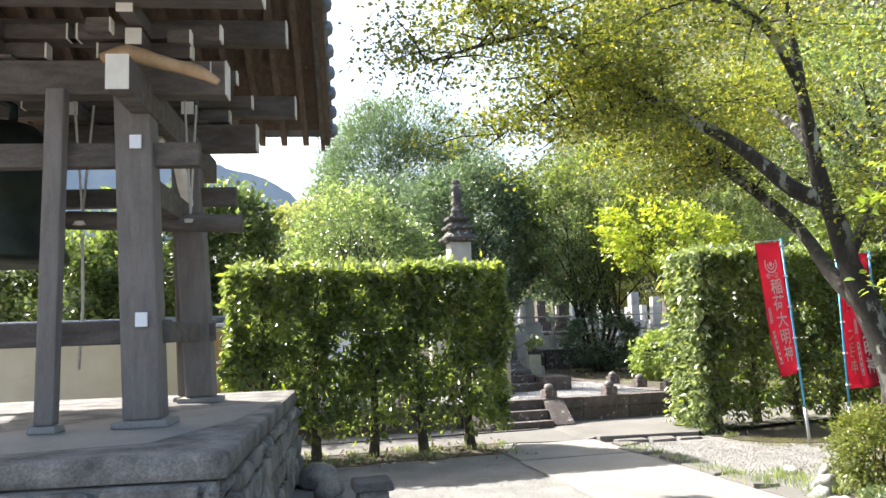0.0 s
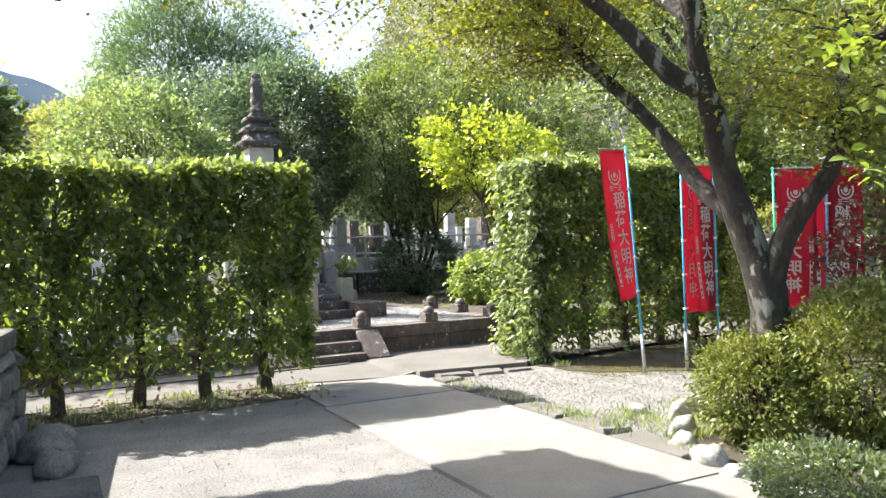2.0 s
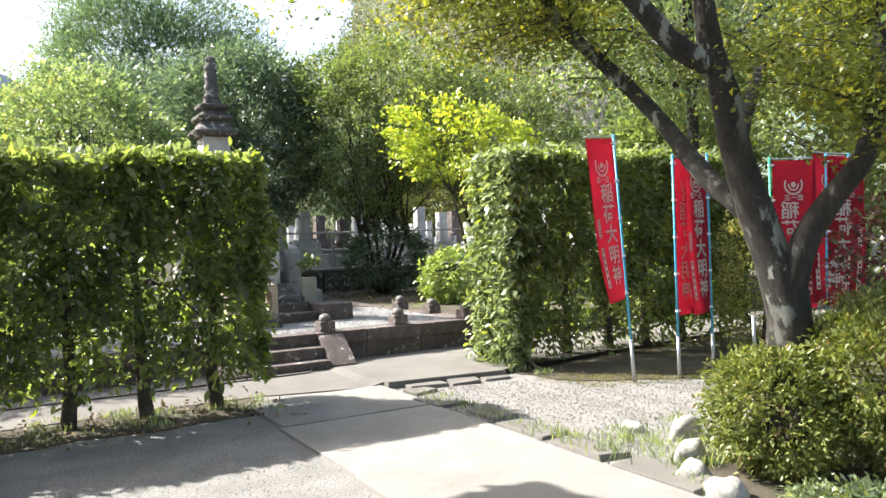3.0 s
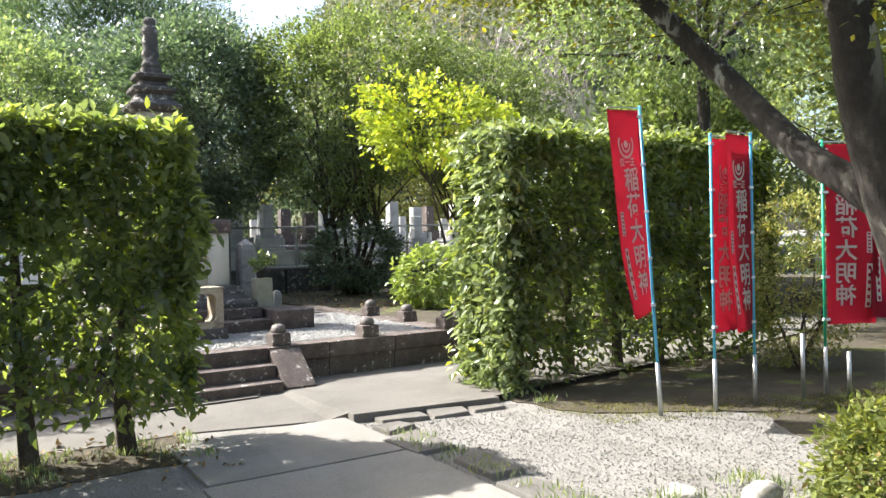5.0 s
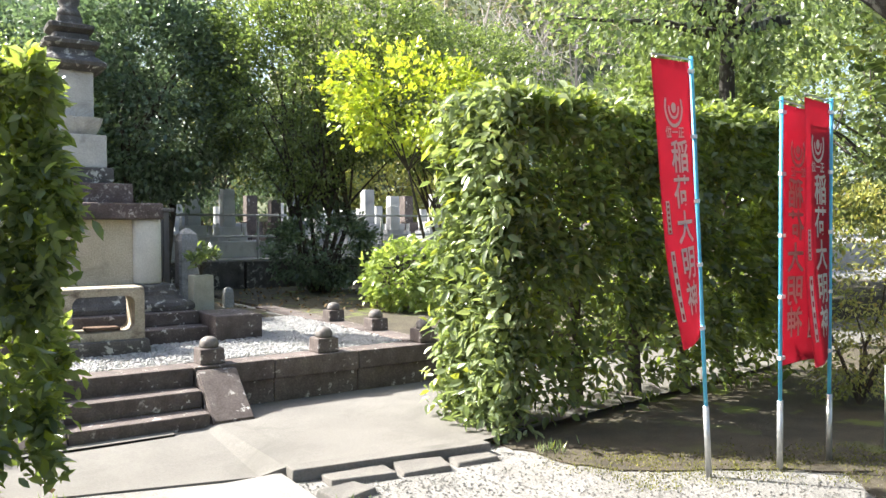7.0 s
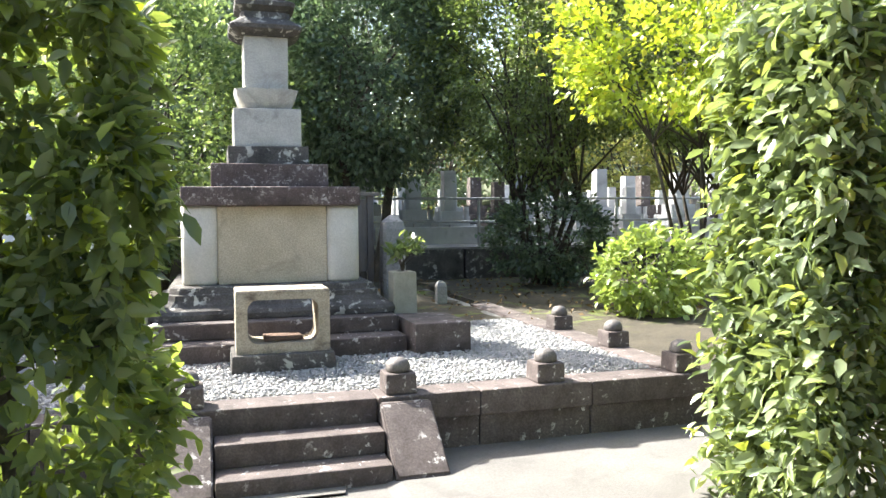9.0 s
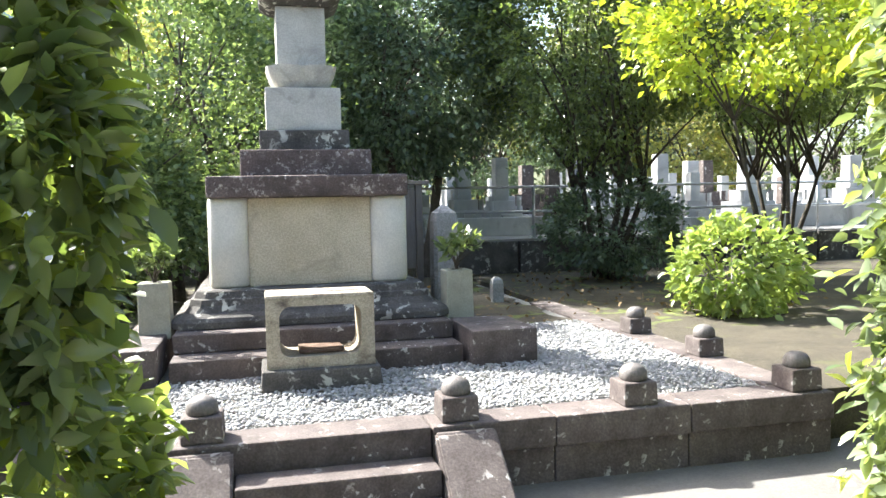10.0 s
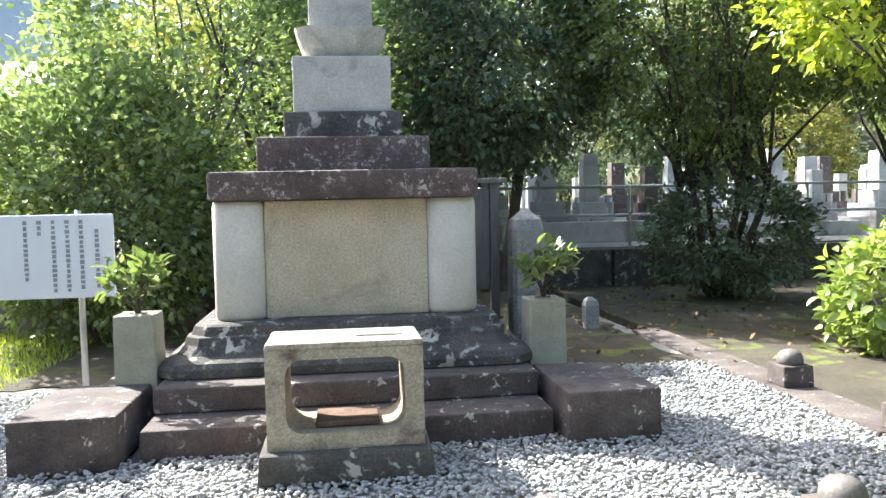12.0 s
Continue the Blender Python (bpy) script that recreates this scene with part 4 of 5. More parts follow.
def hedge(name, x0, x1, y0, y1, z0, z1, stems, count, label, lit_end=0, seed=5, turn=0.0, thin=1.0):
    ob = thing(name, x0, y0, 0, label, "hedge", turn=turn)
    L, D, H = x1 - x0, y1 - y0, z1 - z0
    r = np.random.default_rng(seed)
    wood = random.Random(seed)
    for sx in stems:
        bm = bmesh.new()
        bx = sx - x0
        b = Vector((bx, D / 2, -0.02))
        top = Vector((bx + wood.uniform(-0.08, 0.08), D / 2 + wood.uniform(-0.06, 0.06), z0 + H * 0.85))
        tube(bm, [b, b.lerp(top, 0.2) + Vector((wood.uniform(-0.03, 0.03), 0, 0)), b.lerp(top, 0.55) + Vector((wood.uniform(-0.04, 0.04), 0, 0)), top], [0.075, 0.058, 0.04, 0.014], 8)
        for _ in range(22):
            s = b.lerp(top, wood.uniform(0.12, 0.95))
            e = Vector((s.x + wood.uniform(-0.42, 0.42), D / 2 + wood.choice((-1, 1)) * wood.uniform(0.15, 0.48) * D, s.z + wood.uniform(0.02, 0.4)))
            e.z = min(e.z, z1 - 0.05)
            tube(bm, [s, s.lerp(e, 0.5) + Vector((0, 0, 0.03)), e], [0.016, 0.010, 0.004], 5)
        part("stem", bm, BARK_DARK, ob)
    # leaves: denser at the faces, thin inside and towards the foot
    n = count
    face = r.uniform(0, 1, n)
    at = np.stack([r.uniform(0, L, n), r.uniform(0, D, n), z0 + H * r.uniform(0, 1, n) ** 0.85], axis=1)
    out = np.zeros((n, 3))
    front, back, top, enda, endb = face < 0.36, (face >= 0.36) & (face < 0.52), (face >= 0.52) & (face < 0.68), (face >= 0.68) & (face < 0.76), (face >= 0.76) & (face < 0.84)
    thick = np.abs(r.normal(0, 0.07, n))
    at[front, 1] = thick[front]
    out[front] = (0, -1, 0)
    at[back, 1] = D - thick[back]
    out[back] = (0, 1, 0)
    at[top, 2] = z1 - thick[top] * 0.8
    out[top] = (0, 0, 1)
    at[enda, 0] = thick[enda]
    out[enda] = (-1, 0, 0)
    at[endb, 0] = L - thick[endb]
    out[endb] = (1, 0, 0)
    out[~(front | back | top | enda | endb)] = r.normal(0, 0.6, ((~(front | back | top | enda | endb)).sum(), 3))
    # swellings and hollows of the clipped faces
    wob = np.array([noise.noise(Vector(p) * 2.1 + Vector((seed, 0, 0))) for p in at.tolist()])
    gap = np.array([noise.noise(Vector((p[0] * 3.2, p[1] * 2.0, p[2] * 2.6)) + Vector((0, seed, 3))) for p in at.tolist()])
    at += out * (wob * 0.17 + 0.09 * r.uniform(0, 1, n) * (r.uniform(0, 1, n) > 0.86))[:, None]
    low = (at[:, 2] - z0) / H
    chance = 0.10 + 0.80 * np.clip(0.50 + 0.5 * wob + 1.35 * gap + 0.16 * (low - 0.4), 0, 1)
    chance[top | back] *= thin
    keep = (r.uniform(0, 1, n) < chance) & (low > 0.04 + 0.22 * gap + 0.05 * r.normal(0, 1, n))
    leaf_mesh("leaves", at[keep], out[keep], 0.098, LEAF_HEDGE, ob, 0.48, True, 0.45, 1.1)
    # young shoots along the top; extra pale leaves paint sunlight onto the sunny end
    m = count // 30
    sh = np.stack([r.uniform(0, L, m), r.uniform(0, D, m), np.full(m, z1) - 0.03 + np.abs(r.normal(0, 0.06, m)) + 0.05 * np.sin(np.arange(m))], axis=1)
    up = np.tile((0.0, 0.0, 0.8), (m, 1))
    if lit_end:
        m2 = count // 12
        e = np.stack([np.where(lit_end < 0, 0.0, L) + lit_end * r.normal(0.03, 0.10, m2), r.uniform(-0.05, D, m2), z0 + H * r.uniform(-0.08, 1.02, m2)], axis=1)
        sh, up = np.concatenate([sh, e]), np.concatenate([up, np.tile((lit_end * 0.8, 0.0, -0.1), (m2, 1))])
    leaf_mesh("young_sunlit_growth", sh, up, 0.105, LEAF_FRESH, ob, 0.46, True, 0.45, 1.15)
    return ob


hedge("clipped_hedge", -0.25, 3.24, 9.65, 10.32, 0.24, 2.36, (0.10, 0.78, 1.50, 2.16, 2.80), 52000, "tall clipped evergreen hedge with bare stems at the foot", seed=5, thin=0.62)
hedge("clipped_hedge", 6.25, 10.2, 9.74, 10.56, 0.06, 2.54, (6.6, 7.25, 7.95, 8.6, 9.3), 62000, "tall clipped evergreen hedge, young leaves painted pale for its sunny end", -1, seed=8)

# ---- shrubs and trees ----


def shrub(name, x, y, z, rx, ry, h, count, per, size, mat, label, seed, stems=9, fine=False, bark=BARK_DARK, wide=0.45, spread=0.05):
    ob = thing(name, x, y, z, label, "shrub")
    at, out, c = clumps((0, 0, h * 0.52), (rx, ry, h * 0.5), count, per, spread, 0.7, 8, seed)
    ok = at[:, 2] > 0.03
    bm = bmesh.new()
    sel = c[::max(1, len(c) // stems)][:stems]
    limbs(bm, (0, 0, -0.02), [tuple(q * 0.9) for q in sel], 0.022, 0.005, 0.3, seed=seed)
    part("woody_base", bm, bark, ob)
    leaf_mesh("leaves", at[ok], out[ok], size, mat, ob, wide, fine, 0.1)
    return ob


shrub("azalea_shrub", 5.76, 5.05, 0.0, 0.56, 0.6, 1.12, 1300, 18, 0.045, LEAF_SHRUB, "rounded clipped azalea with small dull green leaves", 11, 14, spread=0.04)
shrub("azalea_shrub", 5.25, 5.6, 0.0, 0.38, 0.4, 0.74, 800, 18, 0.042, LEAF_SHRUB, "rounded clipped azalea behind the rocks", 12, 14, spread=0.04)
shrub("red_leaf_shrub", 7.2, 5.2, 0.0, 0.9, 0.9, 1.9, 700, 12, 0.06, LEAF_RED, "tall shrub with small dark red leaves", 13, 12)
shrub("low_shrub", 4.38, 4.25, 0.0, 0.36, 0.4, 0.34, 700, 18, 0.036, LEAF_FRESH, "low mound of bright green small leaves among rocks", 14, 8, spread=0.03)
shrub("low_shrub", 6.35, 6.05, 0.0, 0.28, 0.3, 0.22, 160, 12, 0.045, LEAF_FRESH, "low tuft of bright green leaves beside rocks", 15, 6, spread=0.03)
shrub("hydrangea_bush", 8.46, 14.95, 0.37, 0.57, 0.56, 0.96, 190, 11, 0.105, LEAF_HYDRANGEA, "leafy pale green hydrangea bush beside the plot", 16, 14, True, BARK_BARE, 0.6, 0.07)
shrub("round_shrub", 9.4, 8.9, 0.03, 0.6, 0.5, 1.7, 420, 14, 0.05, LEAF_OLIVE, "upright olive-green shrub behind the banners", 17, 8)
for i, (x, y, sx, sy, sz) in enumerate([(4.75, 5.85, 0.17, 0.15, 0.12), (4.62, 5.5, 0.15, 0.19, 0.13), (4.5, 5.15, 0.14, 0.16, 0.1), (5.0, 6.1, 0.2, 0.14, 0.16), (5.45, 6.55, 0.22, 0.15, 0.2),
                                        (5.3, 6.95, 0.12, 0.2, 0.08), (4.35, 4.75, 0.15, 0.17, 0.12), (5.55, 5.85, 0.3, 0.2, 0.22), (6.75, 6.35, 0.22, 0.17, 0.11), (7.2, 6.5, 0.2, 0.16, 0.1), (7.9, 6.7, 0.3, 0.2, 0.18)]):
    tagged(mesh_ob("garden_rock", rock(bmesh.new(), 0, 0, 0, sx * 0.64, sy * 0.64, sz * 0.72, i), ROCK, smooth=True), "pale rounded garden rock edging the shrub bed", "rock", "rocks of the shrub bed").matrix_basis = pose(x, y, sz * 0.22)


def bough(bm, pts, radii, sides=8):
    """A limb with its bends smoothed."""
    p = [Vector(q) for q in pts]
    out, rad = [], []
    for i in range(len(p) - 1):
        a, b, c, d = p[max(i - 1, 0)], p[i], p[i + 1], p[min(i + 2, len(p) - 1)]
        for s in range(4):
            t = s / 4
            out.append(0.5 * (2 * b + (c - a) * t + (2 * a - 5 * b + 4 * c - d) * t * t + (3 * b - a - 3 * c + d) * t ** 3))
            rad.append((radii[i] + (radii[i + 1] - radii[i]) * t) * random.uniform(0.95, 1.06))
    out.append(p[-1])
    rad.append(radii[-1])
    return tube(bm, out, rad, sides)


def maple_tree(name, base, label, trunk, boughs, per, size, mat, twig=7, leaf_spread=0.17, seed=1, fine=False, wide=0.75):
    """Trunk and boughs through given places of the world, twigs off the outer halves, flat sprays of leaves on the twigs."""
    o = Vector(base)
    ob = thing(name, *base, label, "tree")
    bm = bmesh.new()
    bough(bm, [Vector(q) - o for q in trunk[0]], trunk[1], 12)
    part("trunk", bm, BARK, ob, smooth=True)
    r = random.Random(seed)
    cl = []
    for pts, rad in boughs:
        bm = bmesh.new()
        P = [Vector(q) - o for q in pts]
        bough(bm, P, rad)
        for s in range(max(1, len(P) // 2), len(P)):
            for _ in range(twig):
                b0 = P[s - 1].lerp(P[s], r.random())
                e = b0 + Vector((r.uniform(-0.8, 0.8), r.uniform(-0.8, 0.8), r.uniform(-0.3, 0.5))) * (1.0 if twig > 4 else 0.45)
                tube(bm, [b0, b0.lerp(e, 0.5) + Vector((0, 0, 0.05)), e], [0.011, 0.007, 0.003], 5)
                cl += [b0.lerp(e, 0.35 + 0.16 * q) for q in range(5)]
                e2 = e + Vector((r.uniform(-0.5, 0.5), r.uniform(-0.5, 0.5), r.uniform(-0.25, 0.15))) * (1.0 if twig > 4 else 0.4)
                tube(bm, [e, e2], [0.004, 0.002], 4)
                cl += [e.lerp(e2, 0.5), e2]
        part("bough", bm, BARK, ob, smooth=True)
    C = np.array([tuple(c) for c in cl])
    at = (C[:, None] + rng.normal(0, leaf_spread, (len(C), per, 3)) * np.array((1, 1, 0.4))).reshape(-1, 3)
    if twig > 4:
        at = at[(at[:, 2] > 2.95) | (at[:, 0] > -0.9)]
    leaf_mesh("leaves", at, rng.normal(0, 1, (len(at), 3)) * np.array((1, 1, 0.3)), size, mat, ob, wide, fine, 0.2)
    return ob


maple_tree("maple_tree", (5.52, 5.66, 0.0), "leaning maple with lichened trunk and yellow-green leaves",
           ([(5.52, 5.66, -0.05), (5.50, 5.66, 0.5), (5.45, 5.66, 1.1), (5.33, 5.73, 1.53), (5.22, 5.82, 2.03), (5.13, 5.82, 2.4), (5.03, 5.84, 2.7), (4.94, 5.82, 3.1), (4.82, 5.75, 3.6), (4.7, 5.7, 4.3), (4.5, 5.6, 5.0)],
            [0.21, 0.155, 0.14, 0.115, 0.10, 0.095, 0.08, 0.065, 0.05, 0.035, 0.02]),
           [([(5.33, 5.75, 1.6), (5.36, 5.98, 1.76), (5.46, 6.32, 1.97), (5.62, 6.88, 2.46), (5.42, 7.17, 2.87), (5.07, 7.36, 3.25), (4.93, 7.41, 3.48), (4.5, 7.4, 3.8), (3.8, 7.3, 4.1), (2.9, 7.2, 4.2)], [0.08, 0.078, 0.074, 0.068, 0.06, 0.052, 0.045, 0.035, 0.024, 0.012]),
            ([(5.05, 5.84, 2.6), (4.77, 5.89, 2.72), (4.52, 5.91, 2.92), (4.2, 6.0, 3.2), (3.7, 6.3, 3.6), (3.1, 6.25, 3.95), (2.5, 6.1, 4.2), (1.7, 5.9, 4.35)], [0.085, 0.075, 0.065, 0.055, 0.045, 0.032, 0.02, 0.01]),
            ([(5.44, 5.63, 1.15), (5.44, 5.50, 1.47), (5.48, 5.35, 1.71), (5.50, 5.15, 1.95), (5.48, 5.05, 2.25), (5.40, 4.95, 2.7), (5.3, 4.8, 3.4), (5.2, 4.6, 4.1)], [0.11, 0.085, 0.072, 0.062, 0.054, 0.042, 0.03, 0.012]),
            ([(3.1, 6.25, 3.95), (2.6, 6.6, 3.6), (2.2, 6.9, 3.3)], [0.025, 0.016, 0.008]),
            ([(3.7, 6.3, 3.6), (3.2, 6.3, 3.5), (2.7, 6.2, 3.4)], [0.03, 0.02, 0.01]),
            ([(2.5, 6.1, 4.2), (1.9, 6.0, 3.95), (1.4, 5.95, 3.75)], [0.02, 0.014, 0.008]),
            ([(4.82, 5.75, 3.6), (4.2, 5.3, 3.9), (3.6, 5.0, 4.0), (2.8, 4.9, 4.0)], [0.05, 0.035, 0.022, 0.01]),
            ([(4.94, 5.82, 3.1), (5.3, 6.6, 3.6), (5.7, 7.5, 4.0), (6.0, 8.3, 4.2)], [0.06, 0.045, 0.03, 0.01]),
            ([(5.22, 5.82, 2.1), (5.9, 6.2, 2.6), (6.6, 6.6, 3.0), (7.4, 6.9, 3.3)], [0.06, 0.045, 0.03, 0.01]),
            ([(5.40, 4.95, 2.7), (6.1, 5.2, 3.0), (6.9, 5.5, 3.2)], [0.045, 0.03, 0.01]),
            # next two boughs are added overhead to shade the ground near the banners
            ([(4.93, 7.41, 3.48), (4.8, 8.2, 3.85), (4.7, 9.2, 4.1)], [0.035, 0.025, 0.01]),
            ([(5.7, 7.5, 4.0), (6.2, 8.6, 4.3), (6.6, 9.4, 4.4)], [0.03, 0.02, 0.01]),
            ([(5.07, 7.36, 3.25), (5.2, 8.0, 3.5), (5.3, 8.7, 3.6)], [0.04, 0.025, 0.01])],
           38, 0.042, LEAF_MAPLE, 8, 0.19, 3)
maple_tree("young_maple", (4.65, 3.05, 0.0), "slender young maple reaching over the walk with bright leaves",
           ([(4.65, 3.05, -0.05), (4.62, 3.05, 0.9), (4.55, 3.1, 1.9), (4.5, 3.1, 3.0)], [0.045, 0.036, 0.028, 0.012]),
           [([(4.58, 3.08, 1.5), (4.2, 3.0, 1.95), (3.6, 2.9, 2.2), (3.05, 2.8, 2.22)], [0.02, 0.015, 0.009, 0.003]),
            ([(4.6, 3.05, 1.2), (4.0, 2.95, 1.65), (3.4, 2.85, 1.85), (2.95, 2.75, 1.82)], [0.018, 0.013, 0.008, 0.003]),
            ([(4.56, 3.1, 1.7), (4.2, 3.4, 2.1), (3.8, 3.65, 2.3), (3.45, 3.75, 2.35)], [0.018, 0.013, 0.008, 0.003]),
            ([(4.63, 3.05, 0.7), (4.0, 2.9, 1.05), (3.5, 2.75, 1.18), (3.05, 2.65, 1.18)], [0.014, 0.01, 0.006, 0.003])],
           8, 0.06, LEAF_LIME, 3, 0.08, 4, True, 0.5)


def tree(name, x, y, z, trunk_h, crown_z, radii, count, per, size, mat, label, seed, trunks=1, bark=BARK_DARK, r0=0.12, shell=0.5, spread=0.14, wide=0.6, lumps=11, crown_xy=(0, 0)):
    ob = thing(name, x, y, z, label, "tree")
    at, out, c = clumps((crown_xy[0], crown_xy[1], crown_z), radii, int(count * 0.5), int(per * 1.8), spread * 0.85, max(shell, 0.6), lumps, seed)
    rnd = random.Random(seed)
    for k in range(trunks):
        bm = bmesh.new()
        a = 2 * math.pi * k / trunks + 0.4
        off = Vector((math.cos(a), math.sin(a), 0)) * (0.14 if trunks > 1 else 0)
        top = Vector((off.x * 4 + crown_xy[0] * 0.7, off.y * 4 + crown_xy[1] * 0.7, trunk_h))
        bough(bm, [off + Vector((0, 0, -0.05)), off.lerp(top, 0.35) + Vector((rnd.uniform(-.06, .06), rnd.uniform(-.06, .06), 0)), off.lerp(top, 0.7), top], [r0, r0 * 0.75, r0 * 0.6, r0 * 0.45])
        idx = [rnd.randrange(len(c)) for _ in range(max(6, 16 // trunks))]
        part("trunk", bm, bark, ob, smooth=True)
        for n, i in enumerate(idx):
            bm = bmesh.new()
            limbs(bm, top, [tuple(c[i])], r0 * 0.42, 0.01, 0.3, seed=seed + k + 17 * n)
            part("limb", bm, bark, ob, smooth=True)
    leaf_mesh("crown", at, out, size, mat, ob, wide, False, 0.15, 0.7)
    return ob


tree("evergreen_tree", 8.95, 19.0, 0.40, 1.4, 3.95, (2.1, 1.95, 1.9), 2600, 18, 0.082, LEAF_TREE, "rounded many-stemmed evergreen beside the graveyard rail", 21, 6, r0=0.07, spread=0.13)
tree("evergreen_tree", 8.85, 18.75, 0.40, 0.6, 0.8, (0.95, 0.8, 0.7), 380, 18, 0.09, LEAF_DEEP, "dark skirt of low shoots round the evergreen stems", 22, 3, r0=0.03, spread=0.1)
tree("evergreen_tree", 12.2, 19.2, 0.40, 1.5, 3.8, (2.0, 1.7, 1.7), 1900, 17, 0.085, LEAF_TREE, "second rounded evergreen by the graveyard", 23, 5, r0=0.06, spread=0.14)
tree("young_maple", 9.75, 15.9, 0.37, 2.1, 3.2, (1.55, 1.05, 0.72), 420, 13, 0.10, LEAF_YELLOW, "slender young maple with bright yellow-green leaves", 24, 2, BARK_DARK, r0=0.035, shell=0.2, spread=0.13, wide=0.7, crown_xy=(-0.45, -0.05))
tree("broadleaf_tree", 2.6, 18.6, 0.0, 1.8, 2.9, (2.0, 1.4, 2.1), 1600, 17, 0.095, LEAF_BRIGHT, "dense broadleaf tree behind the monument", 25, 3, r0=0.09, spread=0.2)
tree("broadleaf_tree", 1.75, 17.2, 0.0, 1.0, 1.75, (1.15, 1.0, 1.3), 1100, 18, 0.085, LEAF_BRIGHT, "bright broadleaf shrub tree near the sign", 26, 3, r0=0.06, spread=0.17)
tree("dark_tree", 6.15, 20.2, 0.40, 2.3, 3.75, (1.65, 1.2, 1.75), 1900, 20, 0.105, LEAF_DEEP, "tall dark evergreen behind the monument", 27, 2, r0=0.12, spread=0.22)
tree("dark_tree", 4.2, 23.0, 0.95, 2.2, 2.8, (2.2, 1.4, 2.4), 1500, 20, 0.13, LEAF_DEEP, "dark evergreen at the back of the graveyard", 29, 2, r0=0.12, spread=0.25)
tree("feathery_tree", 5.3, 27, 1.1, 3.0, 4.9, (3.0, 2.2, 3.5), 3200, 24, 0.19, LEAF_FEATHER, "tall feathery blue-green tree against the sky", 28, 4, r0=0.1, spread=0.3, wide=0.2, shell=0.35)
for i, (x, y, rr, h) in enumerate([(2.0, 24, 2.0, 4.5), (0.6, 27, 1.6, 4.4), (4.2, 25, 1.9, 4.6), (-8.0, 25, 2.1, 4.0)]):
    tree("olive_tree", x, y, 1.0, 1.5, h * 0.62, (rr, rr * 0.8, h * 0.42), 750, 20, 0.14, LEAF_OLIVE, "rounded olive-yellow tree beyond the hedge", 30 + i, 2, r0=0.08, spread=0.2)
for i, (x, y, rr, h) in enumerate([(-3.2, 14.5, 1.3, 3.2), (-5.8, 15.5, 1.8, 4.2), (-0.4, 14.6, 1.0, 4.2), (-1.8, 14.9, 1.0, 3.7)]):
    tree("camellia_tree", x, y, 0.0, 1.2, h * 0.62, (rr, rr * 0.9, h * 0.42), 700, 20, 0.13, LEAF_TREE, "glossy broadleaf tree beyond the plaster wall", 36 + i, 2, r0=0.06, spread=0.16)
for i, (x, y, rr, h, mt) in enumerate([(18.5, 33, 2.4, 5.4, LEAF_OLIVE), (21, 28, 2.6, 6.0, LEAF_TREE), (7.5, 35, 2.6, 6.6, LEAF_DEEP), (12, 36, 2.8, 6.8, LEAF_DEEP), (16, 35, 2.6, 6.4, LEAF_DEEP), (13, 41, 3.0, 9.0, LEAF_OLIVE), (24, 25, 2.5, 5.6, LEAF_TREE), (15.5, 16, 1.9, 4.6, LEAF_TREE),
                                       (18.5, 13, 2.2, 5.4, LEAF_FRESH), (13.5, 14.2, 1.6, 4.2, LEAF_TREE), (24, 18, 2.6, 6.5, LEAF_TREE), (13.5, 8.5, 1.7, 4.6, LEAF_TREE), (18, 7, 2.3, 6.0, LEAF_FRESH), (13, 4.0, 2.0, 5.5, LEAF_MAPLE)]):
    tree("garden_tree", x, y, 0.4, h * 0.35, h * 0.6, (rr, rr * 0.9, h * 0.45), 700, 18, 0.16, mt, "leafy garden tree at the foot of the wooded hill", 45 + i, 2, r0=0.1, spread=0.22)

tree("garden_tree", 11.45, 11.75, 0.03, 4.0, 5.3, (2.3, 1.9, 1.6), 1000, 18, 0.10, LEAF_BRIGHT, "lichened garden tree with light green leaves behind the hedge", 68, 1, BARK, r0=0.19, shell=0.3, spread=0.2)

# bare trees
for i, (x, y, h) in enumerate([(20.5, 31.5, 12.0), (26.0, 29.8, 11.0), (23.0, 33.5, 12.5)]):
    ob = thing("bare_tree", x, y, 1.0, "leafless pale grey tree on the slope", "tree", "bare trees")
    bm = bmesh.new()
    r = random.Random(i + 70)
    tube(bm, [(0, 0, -0.1), (0.1, 0, 1.5), (0, 0.1, h * 0.4)], [0.16, 0.12, 0.1], 8)
    for _ in range(26):
        a, b0 = r.uniform(0, 6.28), Vector((0, 0.05, h * r.uniform(0.2, 0.4)))
        e = b0 + Vector((math.cos(a) * h * r.uniform(0.2, 0.42), math.sin(a) * h * 0.3, h * r.uniform(0.2, 0.6)))
        m_ = b0.lerp(e, 0.5) + Vector((0, 0, -0.3))
        tube(bm, [b0, m_, e], [0.05, 0.035, 0.012], 5)
        for _ in range(12):
            s = m_.lerp(e, r.random())
            tube(bm, [s, s + Vector((r.uniform(-1, 1), r.uniform(-1, 1), r.uniform(0, 1.3))) * 0.9], [0.016, 0.006], 4)
    part("framework", bm, BARK_BARE, ob)

# ---- wooded hill behind, and the far ridge ----


def hill_height(x, y):
    """Height of the wooded slope that closes the view."""
    s = max(0.0, (y - 38) + max(0.0, x - 4) * 0.55)
    k = 1 / (1 + math.exp(-(x - 0.44 * y) / 4.5))
    return (0.62 * s * k) * (1 + 0.15 * noise.noise(Vector((x * 0.05, y * 0.05, 0)))) + 1.2 * noise.noise(Vector((x * 0.13, y * 0.13, 2)))


